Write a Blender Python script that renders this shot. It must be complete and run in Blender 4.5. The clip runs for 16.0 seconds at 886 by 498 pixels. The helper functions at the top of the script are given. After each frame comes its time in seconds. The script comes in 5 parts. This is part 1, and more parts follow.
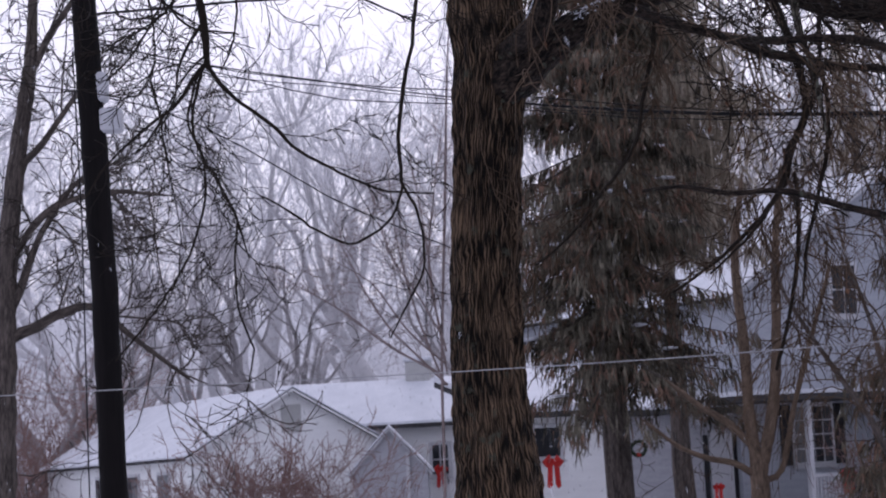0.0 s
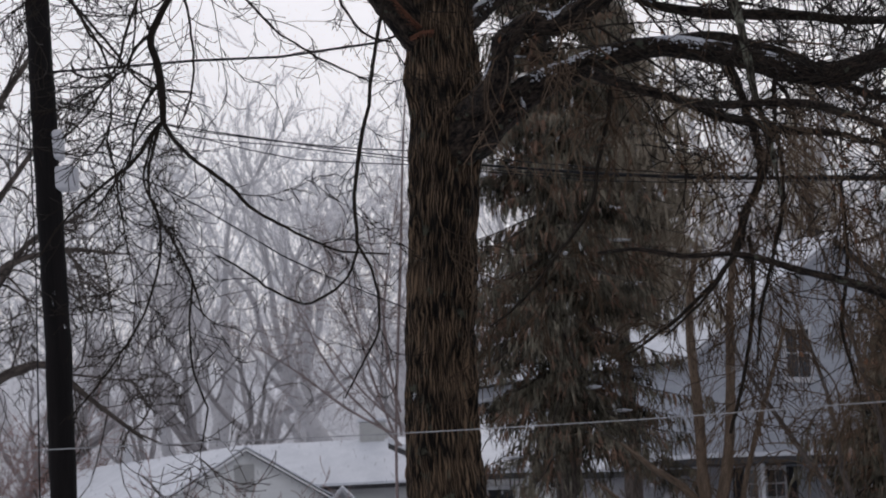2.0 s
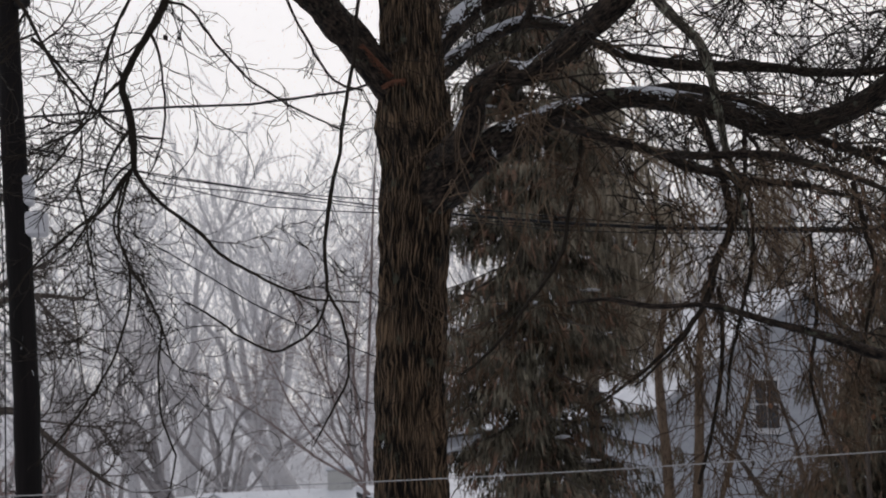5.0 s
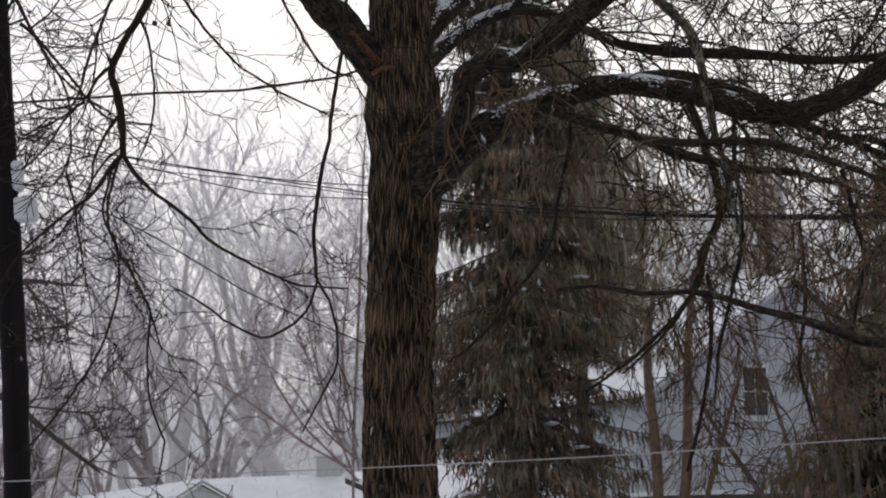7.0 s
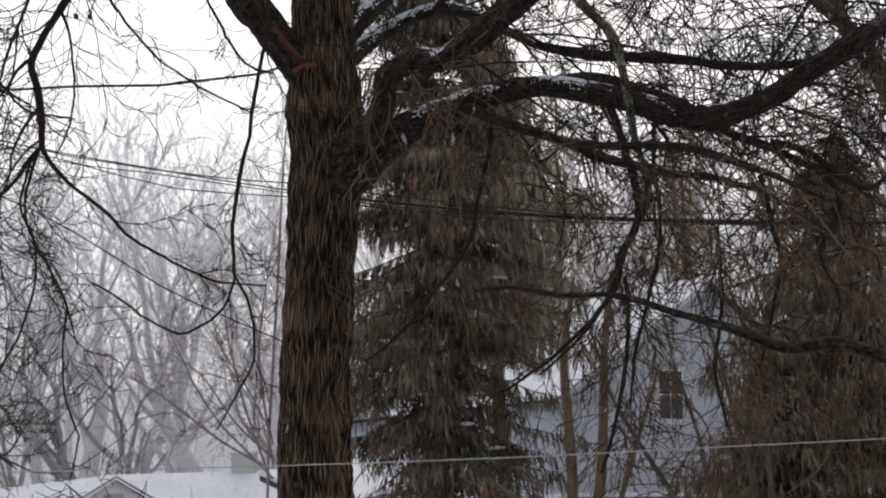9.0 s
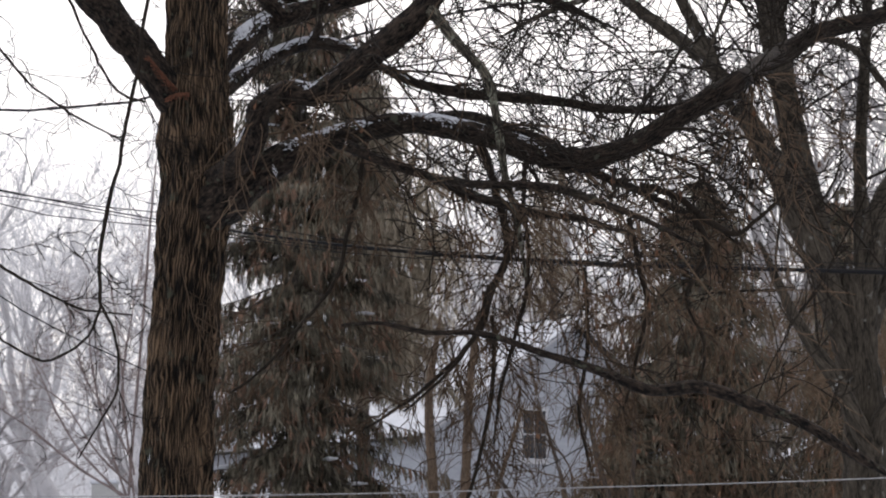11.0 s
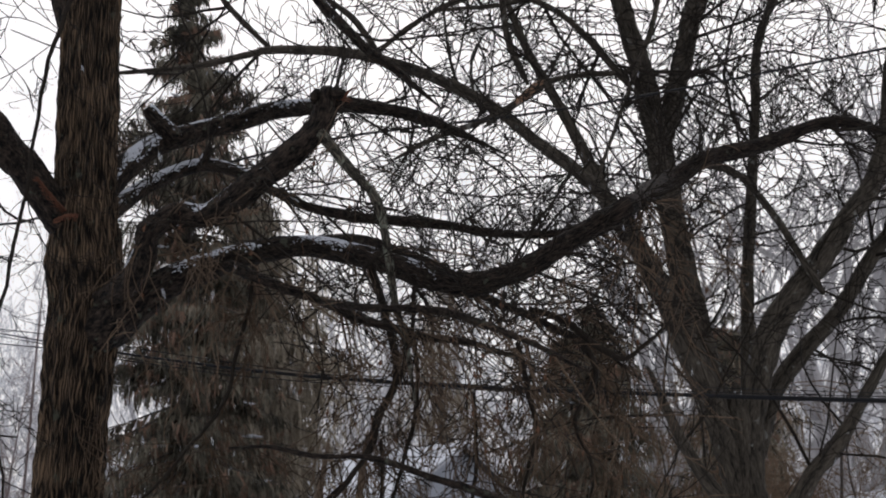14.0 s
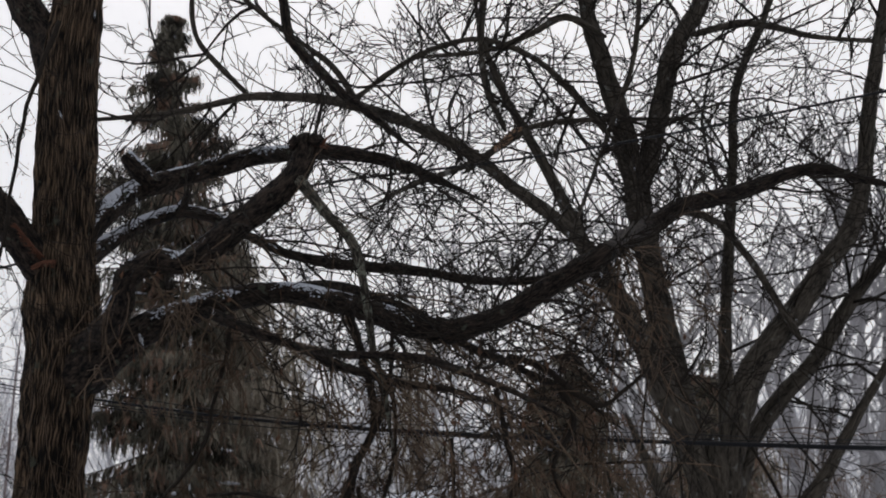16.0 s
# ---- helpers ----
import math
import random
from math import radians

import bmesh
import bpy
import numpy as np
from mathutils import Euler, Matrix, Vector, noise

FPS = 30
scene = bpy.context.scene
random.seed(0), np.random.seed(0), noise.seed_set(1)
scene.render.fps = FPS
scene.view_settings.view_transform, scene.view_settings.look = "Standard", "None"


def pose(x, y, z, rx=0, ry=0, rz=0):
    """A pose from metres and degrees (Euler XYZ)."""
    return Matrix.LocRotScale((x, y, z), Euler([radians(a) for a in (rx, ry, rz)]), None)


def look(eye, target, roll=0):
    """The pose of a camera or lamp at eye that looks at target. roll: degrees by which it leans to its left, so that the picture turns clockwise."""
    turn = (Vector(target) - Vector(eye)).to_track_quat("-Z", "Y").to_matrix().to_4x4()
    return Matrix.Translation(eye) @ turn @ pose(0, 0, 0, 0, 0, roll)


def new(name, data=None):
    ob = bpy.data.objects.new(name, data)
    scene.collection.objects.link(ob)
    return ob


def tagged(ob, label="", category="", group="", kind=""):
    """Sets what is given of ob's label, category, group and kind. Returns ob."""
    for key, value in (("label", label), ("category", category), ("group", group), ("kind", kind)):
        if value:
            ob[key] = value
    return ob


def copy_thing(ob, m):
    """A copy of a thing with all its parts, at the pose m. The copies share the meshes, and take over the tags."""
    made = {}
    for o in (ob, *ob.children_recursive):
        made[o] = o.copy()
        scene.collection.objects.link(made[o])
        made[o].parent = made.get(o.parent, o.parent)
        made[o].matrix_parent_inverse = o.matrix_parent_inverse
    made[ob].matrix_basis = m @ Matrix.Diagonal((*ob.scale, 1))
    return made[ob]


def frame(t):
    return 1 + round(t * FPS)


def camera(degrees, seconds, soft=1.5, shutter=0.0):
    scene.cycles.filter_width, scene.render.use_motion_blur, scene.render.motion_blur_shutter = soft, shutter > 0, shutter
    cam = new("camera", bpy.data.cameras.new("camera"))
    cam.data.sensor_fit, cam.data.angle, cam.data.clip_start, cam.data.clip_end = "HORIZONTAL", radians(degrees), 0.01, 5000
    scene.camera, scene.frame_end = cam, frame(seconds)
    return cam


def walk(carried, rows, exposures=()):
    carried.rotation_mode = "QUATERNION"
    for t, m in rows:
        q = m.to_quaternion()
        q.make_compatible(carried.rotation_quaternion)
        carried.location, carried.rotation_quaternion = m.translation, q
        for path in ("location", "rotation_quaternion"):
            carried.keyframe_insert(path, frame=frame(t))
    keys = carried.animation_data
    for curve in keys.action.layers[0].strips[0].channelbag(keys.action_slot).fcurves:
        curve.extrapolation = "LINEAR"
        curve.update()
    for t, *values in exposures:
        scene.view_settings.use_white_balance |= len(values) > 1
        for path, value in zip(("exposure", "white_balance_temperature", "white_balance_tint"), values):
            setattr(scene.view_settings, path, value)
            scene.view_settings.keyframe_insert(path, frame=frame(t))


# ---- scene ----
# ---- camera ----
cam = camera(20.0, 16.0, soft=2.0)
cam.data.dof.use_dof = True
cam.data.dof.focus_distance, cam.data.dof.aperture_fstop = 24.0, 4.5
EYE = (0.0, 0.0, 1.6)
ROWS = [
    (0.0, 95.207, 2.988, 0.272),
    (0.5, 95.677, 2.998, 0.140),
    (1.0, 95.869, 2.914, -0.107),
    (1.5, 96.099, 2.810, -0.432),
    (2.0, 96.542, 2.665, -0.786),
    (2.5, 97.147, 2.559, -1.088),
    (3.0, 97.706, 2.413, -1.321),
    (3.5, 97.922, 2.347, -1.453),
    (4.0, 97.838, 2.316, -1.488),
    (6.5, 97.374, 2.265, -1.645),
    (7.0, 97.305, 2.205, -1.781),
    (7.5, 97.252, 2.132, -2.055),
    (8.0, 97.226, 1.995, -2.473),
    (8.5, 97.219, 1.787, -3.035),
    (9.0, 97.229, 1.493, -3.741),
    (11.5, 98.423, 0.181, -7.578),
    (12.0, 98.939, 0.129, -8.111),
    (12.5, 99.438, 0.177, -8.552),
    (13.0, 99.935, 0.264, -8.921),
    (13.5, 100.391, 0.328, -9.226),
    (14.0, 100.790, 0.401, -9.465),
    (14.5, 101.137, 0.423, -9.650),
    (15.0, 101.432, 0.447, -9.772),
    (15.5, 101.668, 0.477, -9.864),
    (16.0, 101.851, 0.452, -9.964),
]
LOOK = [
    (0.0, -0.12, 5560, 25), (0.5, -0.4, 5680, 21), (2.5, -0.4, 6050, 13), (4.0, -0.4, 6160, 12), (6.5, -0.2, 6240, 11),
    (8.5, -0.1, 6210, 11), (11.4, 0.28, 6200, 12), (12.5, 0.12, 6180, 12), (14.0, -0.23, 6080, 11), (16.0, -0.5, 6000, 10),
]
walk(cam, [(t, pose(*EYE, a, b, c)) for t, a, b, c in ROWS], LOOK)

# ---- light: thick overcast in snowfall ----
SUN_ELEVATION, SUN_ROTATION = radians(42), radians(12)
world = bpy.data.worlds.new("overcast_sky")
scene.world = world
world.use_nodes = True
wt = world.node_tree
wt.nodes.clear()
sky = wt.nodes.new("ShaderNodeTexSky")
sky.sky_type, sky.sun_disc = "NISHITA", False
sky.sun_elevation, sky.sun_rotation = SUN_ELEVATION, SUN_ROTATION
sky.air_density, sky.dust_density, sky.ozone_density = 1.0, 6.0, 1.0
sky_light = wt.nodes.new("ShaderNodeBackground")
sky_light.inputs["Strength"].default_value = 0.03
wt.links.new(sky.outputs["Color"], sky_light.inputs["Color"])
cloud = wt.nodes.new("ShaderNodeBackground")
cloud_noise = wt.nodes.new("ShaderNodeTexNoise")
cloud_noise.inputs["Scale"].default_value = 2.5
cloud_noise.inputs["Detail"].default_value = 4
cloud_ramp = wt.nodes.new("ShaderNodeValToRGB")
cloud_ramp.color_ramp.elements[0].color = (0.93, 0.905, 0.905, 1)
cloud_ramp.color_ramp.elements[1].color = (1.0, 0.975, 0.965, 1)
wt.links.new(cloud_noise.outputs["Fac"], cloud_ramp.inputs["Fac"])
wt.links.new(cloud_ramp.outputs["Color"], cloud.inputs["Color"])
cloud.inputs["Strength"].default_value = 0.86
both = wt.nodes.new("ShaderNodeAddShader")
wt.links.new(sky_light.outputs[0], both.inputs[0])
wt.links.new(cloud.outputs[0], both.inputs[1])
sky_out = wt.nodes.new("ShaderNodeOutputWorld")
wt.links.new(both.outputs[0], sky_out.inputs["Surface"])

sun = new("sun", bpy.data.lights.new("sun", "SUN"))
sun.data.energy, sun.data.angle, sun.data.color = 0.5, radians(40), (1.0, 0.97, 0.93)
sun.matrix_world = look((12, 55, 50), (0, 0, 0))


# ---- materials ----
def material(name, low, high, rough=0.85, scale=6.0, stretch=(1, 1, 1), bump=0.3, fine=60.0, coords="Object", metal=0.0, spots=None, vary=0.0, gloss=0.15, cut=(0.34, 0.7), deep=0.02):
    """Two-scale mottled surface: large patches from low to high, fine grain as relief."""
    m = bpy.data.materials.new(name)
    m.use_nodes = True
    nt = m.node_tree
    bsdf = nt.nodes["Principled BSDF"]
    bsdf.inputs["Roughness"].default_value = rough
    bsdf.inputs["Metallic"].default_value = metal
    bsdf.inputs["Specular IOR Level"].default_value = gloss
    tc = nt.nodes.new("ShaderNodeTexCoord")
    mp = nt.nodes.new("ShaderNodeMapping")
    mp.inputs["Scale"].default_value = stretch
    nt.links.new(tc.outputs[coords], mp.inputs["Vector"])
    n1 = nt.nodes.new("ShaderNodeTexNoise")
    n1.inputs["Scale"].default_value, n1.inputs["Detail"].default_value, n1.inputs["Roughness"].default_value = scale, 6, 0.65
    n2 = nt.nodes.new("ShaderNodeTexNoise")
    n2.inputs["Scale"].default_value, n2.inputs["Detail"].default_value = fine, 5
    for n in (n1, n2):
        nt.links.new(mp.outputs[0], n.inputs["Vector"])
    mix = nt.nodes.new("ShaderNodeMath")
    mix.operation = "MULTIPLY_ADD"
    mix.inputs[1].default_value = 0.45
    nt.links.new(n2.outputs["Fac"], mix.inputs[0])
    half = nt.nodes.new("ShaderNodeMath")
    half.operation = "MULTIPLY"
    half.inputs[1].default_value = 0.6
    nt.links.new(n1.outputs["Fac"], half.inputs[0])
    nt.links.new(half.outputs[0], mix.inputs[2])
    ramp = nt.nodes.new("ShaderNodeValToRGB")
    ramp.color_ramp.elements[0].position, ramp.color_ramp.elements[1].position = cut
    ramp.color_ramp.elements[0].color, ramp.color_ramp.elements[1].color = (*low, 1), (*high, 1)
    nt.links.new(mix.outputs[0], ramp.inputs["Fac"])
    colour = ramp.outputs["Color"]
    if spots:
        n3 = nt.nodes.new("ShaderNodeTexNoise")
        n3.inputs["Scale"].default_value, n3.inputs["Detail"].default_value = spots[1], 3
        nt.links.new(tc.outputs["Object"], n3.inputs["Vector"])
        r3 = nt.nodes.new("ShaderNodeValToRGB")
        r3.color_ramp.elements[0].position, r3.color_ramp.elements[1].position = spots[2], spots[2] + 0.06
        nt.links.new(n3.outputs["Fac"], r3.inputs["Fac"])
        mc = nt.nodes.new("ShaderNodeMix")
        mc.data_type = "RGBA"
        nt.links.new(r3.outputs["Color"], mc.inputs["Factor"])
        nt.links.new(colour, mc.inputs["A"])
        mc.inputs["B"].default_value = (*spots[0], 1)
        colour = mc.outputs["Result"]
    if vary:
        oi = nt.nodes.new("ShaderNodeObjectInfo")
        hsv = nt.nodes.new("ShaderNodeHueSaturation")
        mr = nt.nodes.new("ShaderNodeMapRange")
        mr.inputs["To Min"].default_value, mr.inputs["To Max"].default_value = 1 - vary, 1 + vary
        nt.links.new(oi.outputs["Random"], mr.inputs["Value"])
        nt.links.new(mr.outputs["Result"], hsv.inputs["Value"])
        nt.links.new(colour, hsv.inputs["Color"])
        colour = hsv.outputs["Color"]
    nt.links.new(colour, bsdf.inputs["Base Color"])
    if bump:
        b = nt.nodes.new("ShaderNodeBump")
        b.inputs["Strength"].default_value, b.inputs["Distance"].default_value = bump, deep
        nt.links.new(mix.outputs[0], b.inputs["Height"])
        nt.links.new(b.outputs[0], bsdf.inputs["Normal"])
    return m


def bark_material(name, furrow, ridge, across, along, gap, patch, deep, moss=None):
    """Interlaced ridges with dark furrows between them, about 1/across metres wide and 1/along long, on the map in metres."""
    m = bpy.data.materials.new(name)
    m.use_nodes = True
    nt = m.node_tree
    bsdf = nt.nodes["Principled BSDF"]
    bsdf.inputs["Roughness"].default_value = 0.88
    bsdf.inputs["Specular IOR Level"].default_value = 0.15

    def node(kind, **values):
        n = nt.nodes.new(kind)
        for key, value in values.items():
            n.inputs[key].default_value = value
        return n

    def sum_of(a, b, scale, op="MULTIPLY_ADD"):
        n = nt.nodes.new("ShaderNodeMath")
        n.operation = op
        nt.links.new(a, n.inputs[0])
        n.inputs[1].default_value = scale
        if b is not None:
            nt.links.new(b, n.inputs[2])
        return n.outputs[0]

    tc = nt.nodes.new("ShaderNodeTexCoord")
    warp = node("ShaderNodeTexNoise", Scale=7.0, Detail=3.0)
    nt.links.new(tc.outputs["UV"], warp.inputs["Vector"])
    shift = nt.nodes.new("ShaderNodeVectorMath")
    shift.operation = "MULTIPLY_ADD"
    shift.inputs[1].default_value = (0.10, 0.10, 0.0)
    nt.links.new(warp.outputs["Color"], shift.inputs[0])
    nt.links.new(tc.outputs["UV"], shift.inputs[2])
    mp = nt.nodes.new("ShaderNodeMapping")
    mp.inputs["Scale"].default_value = (across, along, 1)
    nt.links.new(shift.outputs[0], mp.inputs["Vector"])
    cells = node("ShaderNodeTexVoronoi", Scale=1.0, Randomness=1.0)
    cells.voronoi_dimensions, cells.feature = "2D", "DISTANCE_TO_EDGE"
    nt.links.new(mp.outputs[0], cells.inputs["Vector"])
    grain = node("ShaderNodeTexNoise", Scale=3.5, Detail=6.0, Roughness=0.7)
    nt.links.new(mp.outputs[0], grain.inputs["Vector"])
    large = node("ShaderNodeTexNoise", Scale=patch, Detail=4.0)
    nt.links.new(tc.outputs["Object"], large.inputs["Vector"])
    height = sum_of(grain.outputs["Fac"], cells.outputs["Distance"], 0.30)
    toned = sum_of(large.outputs["Fac"], height, 0.5)
    ramp = nt.nodes.new("ShaderNodeValToRGB")
    ramp.color_ramp.elements[0].position, ramp.color_ramp.elements[1].position = gap, gap + 0.36
    ramp.color_ramp.elements[0].color, ramp.color_ramp.elements[1].color = (*furrow, 1), (*ridge, 1)
    mid = ramp.color_ramp.elements.new(gap + 0.13)
    mid.color = (*[0.55 * f + 0.45 * r * 0.75 for f, r in zip(furrow, ridge)], 1)
    nt.links.new(toned, ramp.inputs["Fac"])
    colour = ramp.outputs["Color"]
    if moss:
        tint, size, cut = moss
        spot = node("ShaderNodeTexNoise", Scale=size, Detail=5.0, Roughness=0.65)
        nt.links.new(tc.outputs["Object"], spot.inputs["Vector"])
        edge = nt.nodes.new("ShaderNodeValToRGB")
        edge.color_ramp.elements[0].position, edge.color_ramp.elements[1].position = cut, cut + 0.09
        nt.links.new(spot.outputs["Fac"], edge.inputs["Fac"])
        mixed = nt.nodes.new("ShaderNodeMix")
        mixed.data_type = "RGBA"
        nt.links.new(edge.outputs["Color"], mixed.inputs["Factor"])
        nt.links.new(colour, mixed.inputs["A"])
        mixed.inputs["B"].default_value = (*tint, 1)
        colour = mixed.outputs["Result"]
    nt.links.new(colour, bsdf.inputs["Base Color"])
    b = nt.nodes.new("ShaderNodeBump")
    b.inputs["Strength"].default_value, b.inputs["Distance"].default_value = 1.0, deep
    nt.links.new(height, b.inputs["Height"])
    nt.links.new(b.outputs[0], bsdf.inputs["Normal"])
    return m


BARK = bark_material("furrowed_bark", (0.005, 0.0038, 0.0028), (0.17, 0.115, 0.071), 24, 2.3, 0.45, 2.6, 0.05, ((0.07, 0.07, 0.05), 6.0, 0.60))
LIMB_BARK = material("wet_limb_bark", (0.0016, 0.0013, 0.0011), (0.078, 0.056, 0.041), 0.8, 14, (1, 0.45, 1), 1.0, 45, "UV", spots=((0.06, 0.062, 0.044), 12.0, 0.64), cut=(0.46, 0.73), deep=0.06)
LICHEN_BARK = bark_material("lichened_limb_bark", (0.008, 0.007, 0.005), (0.12, 0.105, 0.08), 34, 6.0, 0.44, 5.0, 0.02, ((0.17, 0.175, 0.135), 11.0, 0.54))
TWIG = material("twig_bark", (0.006, 0.0046, 0.0034), (0.026, 0.0195, 0.0138), 0.85, 3, bump=0, fine=30)
RED_TWIG = material("reddish_twig_bark", (0.020, 0.0132, 0.0082), (0.08, 0.052, 0.031), 0.85, 2, bump=0, fine=20)
SHRUB_TWIG = material("pinkish_shrub_bark", (0.13, 0.082, 0.072), (0.27, 0.172, 0.15), 0.85, 2, bump=0, fine=20, vary=0.15)
MID_TWIG = material("reddish_grey_twigs", (0.13, 0.102, 0.097), (0.30, 0.238, 0.225), 0.85, 2, bump=0, fine=20)
BROWN_TWIG = material("brown_twig_bark", (0.058, 0.040, 0.025), (0.19, 0.131, 0.086), 0.85, 2, bump=0, fine=20, vary=0.25)
GREY_BARK = material("grey_bark", (0.018, 0.0155, 0.0138), (0.15, 0.124, 0.107), 0.85, 9, (1, 0.2, 1), 0.9, 40, "UV", spots=((0.11, 0.105, 0.095), 9.0, 0.69), vary=0.12, cut=(0.4, 0.68), deep=0.04)
MAPLE_BARK = material("dark_mossy_bark", (0.005, 0.0042, 0.0032), (0.105, 0.088, 0.067), 0.85, 9, (1, 0.25, 1), 0.9, 40, "UV", spots=((0.14, 0.135, 0.12), 7.0, 0.66), cut=(0.40, 0.70), deep=0.05)
WARM_BARK = material("warm_brown_bark", (0.035, 0.025, 0.018), (0.19, 0.138, 0.098), 0.85, 9, (1, 0.25, 1), 0.9, 40, "UV", cut=(0.38, 0.68), deep=0.03)
# Snowfall haze is mixed into these tree colours, palest for the farthest rows.
NEAR_HAZED_WOODS = material("hazed_grey_brown_twigs", (0.36, 0.342, 0.347), (0.53, 0.508, 0.514), 0.9, 1.2, bump=0.2, fine=8, vary=0.15)
NEAR_HAZED_TRUNK = material("hazed_grey_brown_bark", (0.20, 0.188, 0.191), (0.35, 0.333, 0.337), 0.9, 1.2, bump=0.3, fine=8, vary=0.2)
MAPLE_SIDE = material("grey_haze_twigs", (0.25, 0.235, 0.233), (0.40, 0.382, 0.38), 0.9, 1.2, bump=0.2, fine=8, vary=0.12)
HAZED_WOODS = material("haze_paled_woodland_bark", (0.53, 0.52, 0.53), (0.67, 0.658, 0.668), 0.9, 1.2, bump=0.2, fine=8, vary=0.22)
HAZED_TRUNK = material("hazed_grey_woodland_bark", (0.40, 0.39, 0.398), (0.54, 0.528, 0.537), 0.9, 1.2, bump=0.3, fine=8, vary=0.25)
# Near-white in place of bark colour, so massed strokes read as haze.
HAZED_FAR_TWIG = material("haze_pale_far_twigs", (0.66, 0.655, 0.665), (0.76, 0.755, 0.765), 0.95, 0.3, bump=0, fine=3)
# Backdrop tone with the haze between far trunks put into the base colour.
HAZE_HILL = material("hazed_backdrop_hill", (0.74, 0.735, 0.745), (0.82, 0.815, 0.825), 0.95, 0.25, (1, 1, 0.15), 0.0, 1.1)
SNOW = material("thin_wet_snow", (0.46, 0.475, 0.51), (0.62, 0.63, 0.66), 0.7, 1.5, bump=0.25, fine=18)
NEEDLE = material("spruce_needles", (0.012, 0.0115, 0.009), (0.205, 0.182, 0.135), 0.85, 1.6, bump=0, fine=5, vary=0.1, spots=((0.19, 0.118, 0.082), 2.6, 0.55), cut=(0.42, 0.64))
BROWN_NEEDLE = material("browned_needles", (0.13, 0.107, 0.078), (0.34, 0.292, 0.222), 0.85, 1.5, bump=0, fine=12, vary=0.2)
POLE_WOOD = material("tarred_pole_wood", (0.002, 0.0018, 0.0018), (0.009, 0.007, 0.007), 0.85, 9, (1, 0.06, 1), 0.7, 50, "UV")
CABLE = material("black_cable", (0.006, 0.006, 0.007), (0.014, 0.014, 0.015), 0.6, 3, bump=0)
WIRE_MAT = material("pale_coated_wire", (0.22, 0.22, 0.23), (0.36, 0.36, 0.36), 0.45, 4, bump=0)
PORCELAIN = material("grey_white_enamel", (0.40, 0.40, 0.42), (0.52, 0.52, 0.54), 0.4, 5, bump=0.1)
IRON = material("dark_galvanised_iron", (0.01, 0.01, 0.01), (0.03, 0.03, 0.03), 0.6, 8, metal=0.4)
CREAM = material("pale_painted_siding", (0.66, 0.66, 0.65), (0.76, 0.76, 0.75), 0.7, 1.5, (1, 1, 6), 0.4, 10)
BLUE = material("blue_grey_siding", (0.29, 0.305, 0.335), (0.40, 0.415, 0.45), 0.7, 1.5, (1, 1, 6), 0.4, 10)
GREY_WALL = material("grey_painted_boards", (0.30, 0.30, 0.32), (0.42, 0.42, 0.44), 0.75, 2, (1, 1, 5), 0.4, 10)
WHITE = material("white_trim_paint", (0.40, 0.40, 0.42), (0.54, 0.54, 0.55), 0.5, 3, bump=0.1)
VENT_GREY = material("weathered_vent_paint", (0.36, 0.36, 0.35), (0.46, 0.455, 0.44), 0.6, 6)
SHINGLE = material("dark_asphalt_shingle", (0.03, 0.03, 0.032), (0.07, 0.068, 0.068), 0.95, 5, bump=0.6, fine=30)
RED = material("red_ribbon", (0.28, 0.014, 0.012), (0.44, 0.03, 0.024), 0.5, 6, bump=0.2)
WREATH = material("wreath_green", (0.01, 0.02, 0.01), (0.03, 0.045, 0.025), 0.8, 12, bump=0.4)
SHUTTER = material("black_shutter_paint", (0.01, 0.01, 0.012), (0.025, 0.025, 0.028), 0.5, 5)
DRY_LEAF = material("dry_brown_leaf", (0.05, 0.025, 0.014), (0.16, 0.085, 0.05), 0.85, 6, bump=0.1)
SCAR = material("reddish_bark_scar", (0.03, 0.015, 0.010), (0.15, 0.065, 0.038), 0.9, 12, fine=50)
BROKEN = material("pale_broken_wood", (0.14, 0.08, 0.045), (0.26, 0.16, 0.10), 0.85, 9)
POD = material("dry_seed_pod", (0.008, 0.006, 0.005), (0.03, 0.024, 0.02), 0.9, 20)

FLAKE = bpy.data.materials.new("snowflake")
FLAKE.use_nodes = True
_n = FLAKE.node_tree
_n.nodes.clear()
_d = _n.nodes.new("ShaderNodeBsdfDiffuse")
_d.inputs["Color"].default_value = (0.85, 0.86, 0.88, 1)
_t = _n.nodes.new("ShaderNodeBsdfTransparent")
_m = _n.nodes.new("ShaderNodeMixShader")
_m.inputs["Fac"].default_value = 0.2
_o = _n.nodes.new("ShaderNodeOutputMaterial")
_n.links.new(_t.outputs[0], _m.inputs[1])
_n.links.new(_d.outputs[0], _m.inputs[2])
_n.links.new(_m.outputs[0], _o.inputs["Surface"])

GLASS = bpy.data.materials.new("window_glass")
GLASS.use_nodes = True
_b = GLASS.node_tree.nodes["Principled BSDF"]
_b.inputs["Base Color"].default_value = (0.02, 0.022, 0.026, 1)
_b.inputs["Roughness"].default_value = 0.05


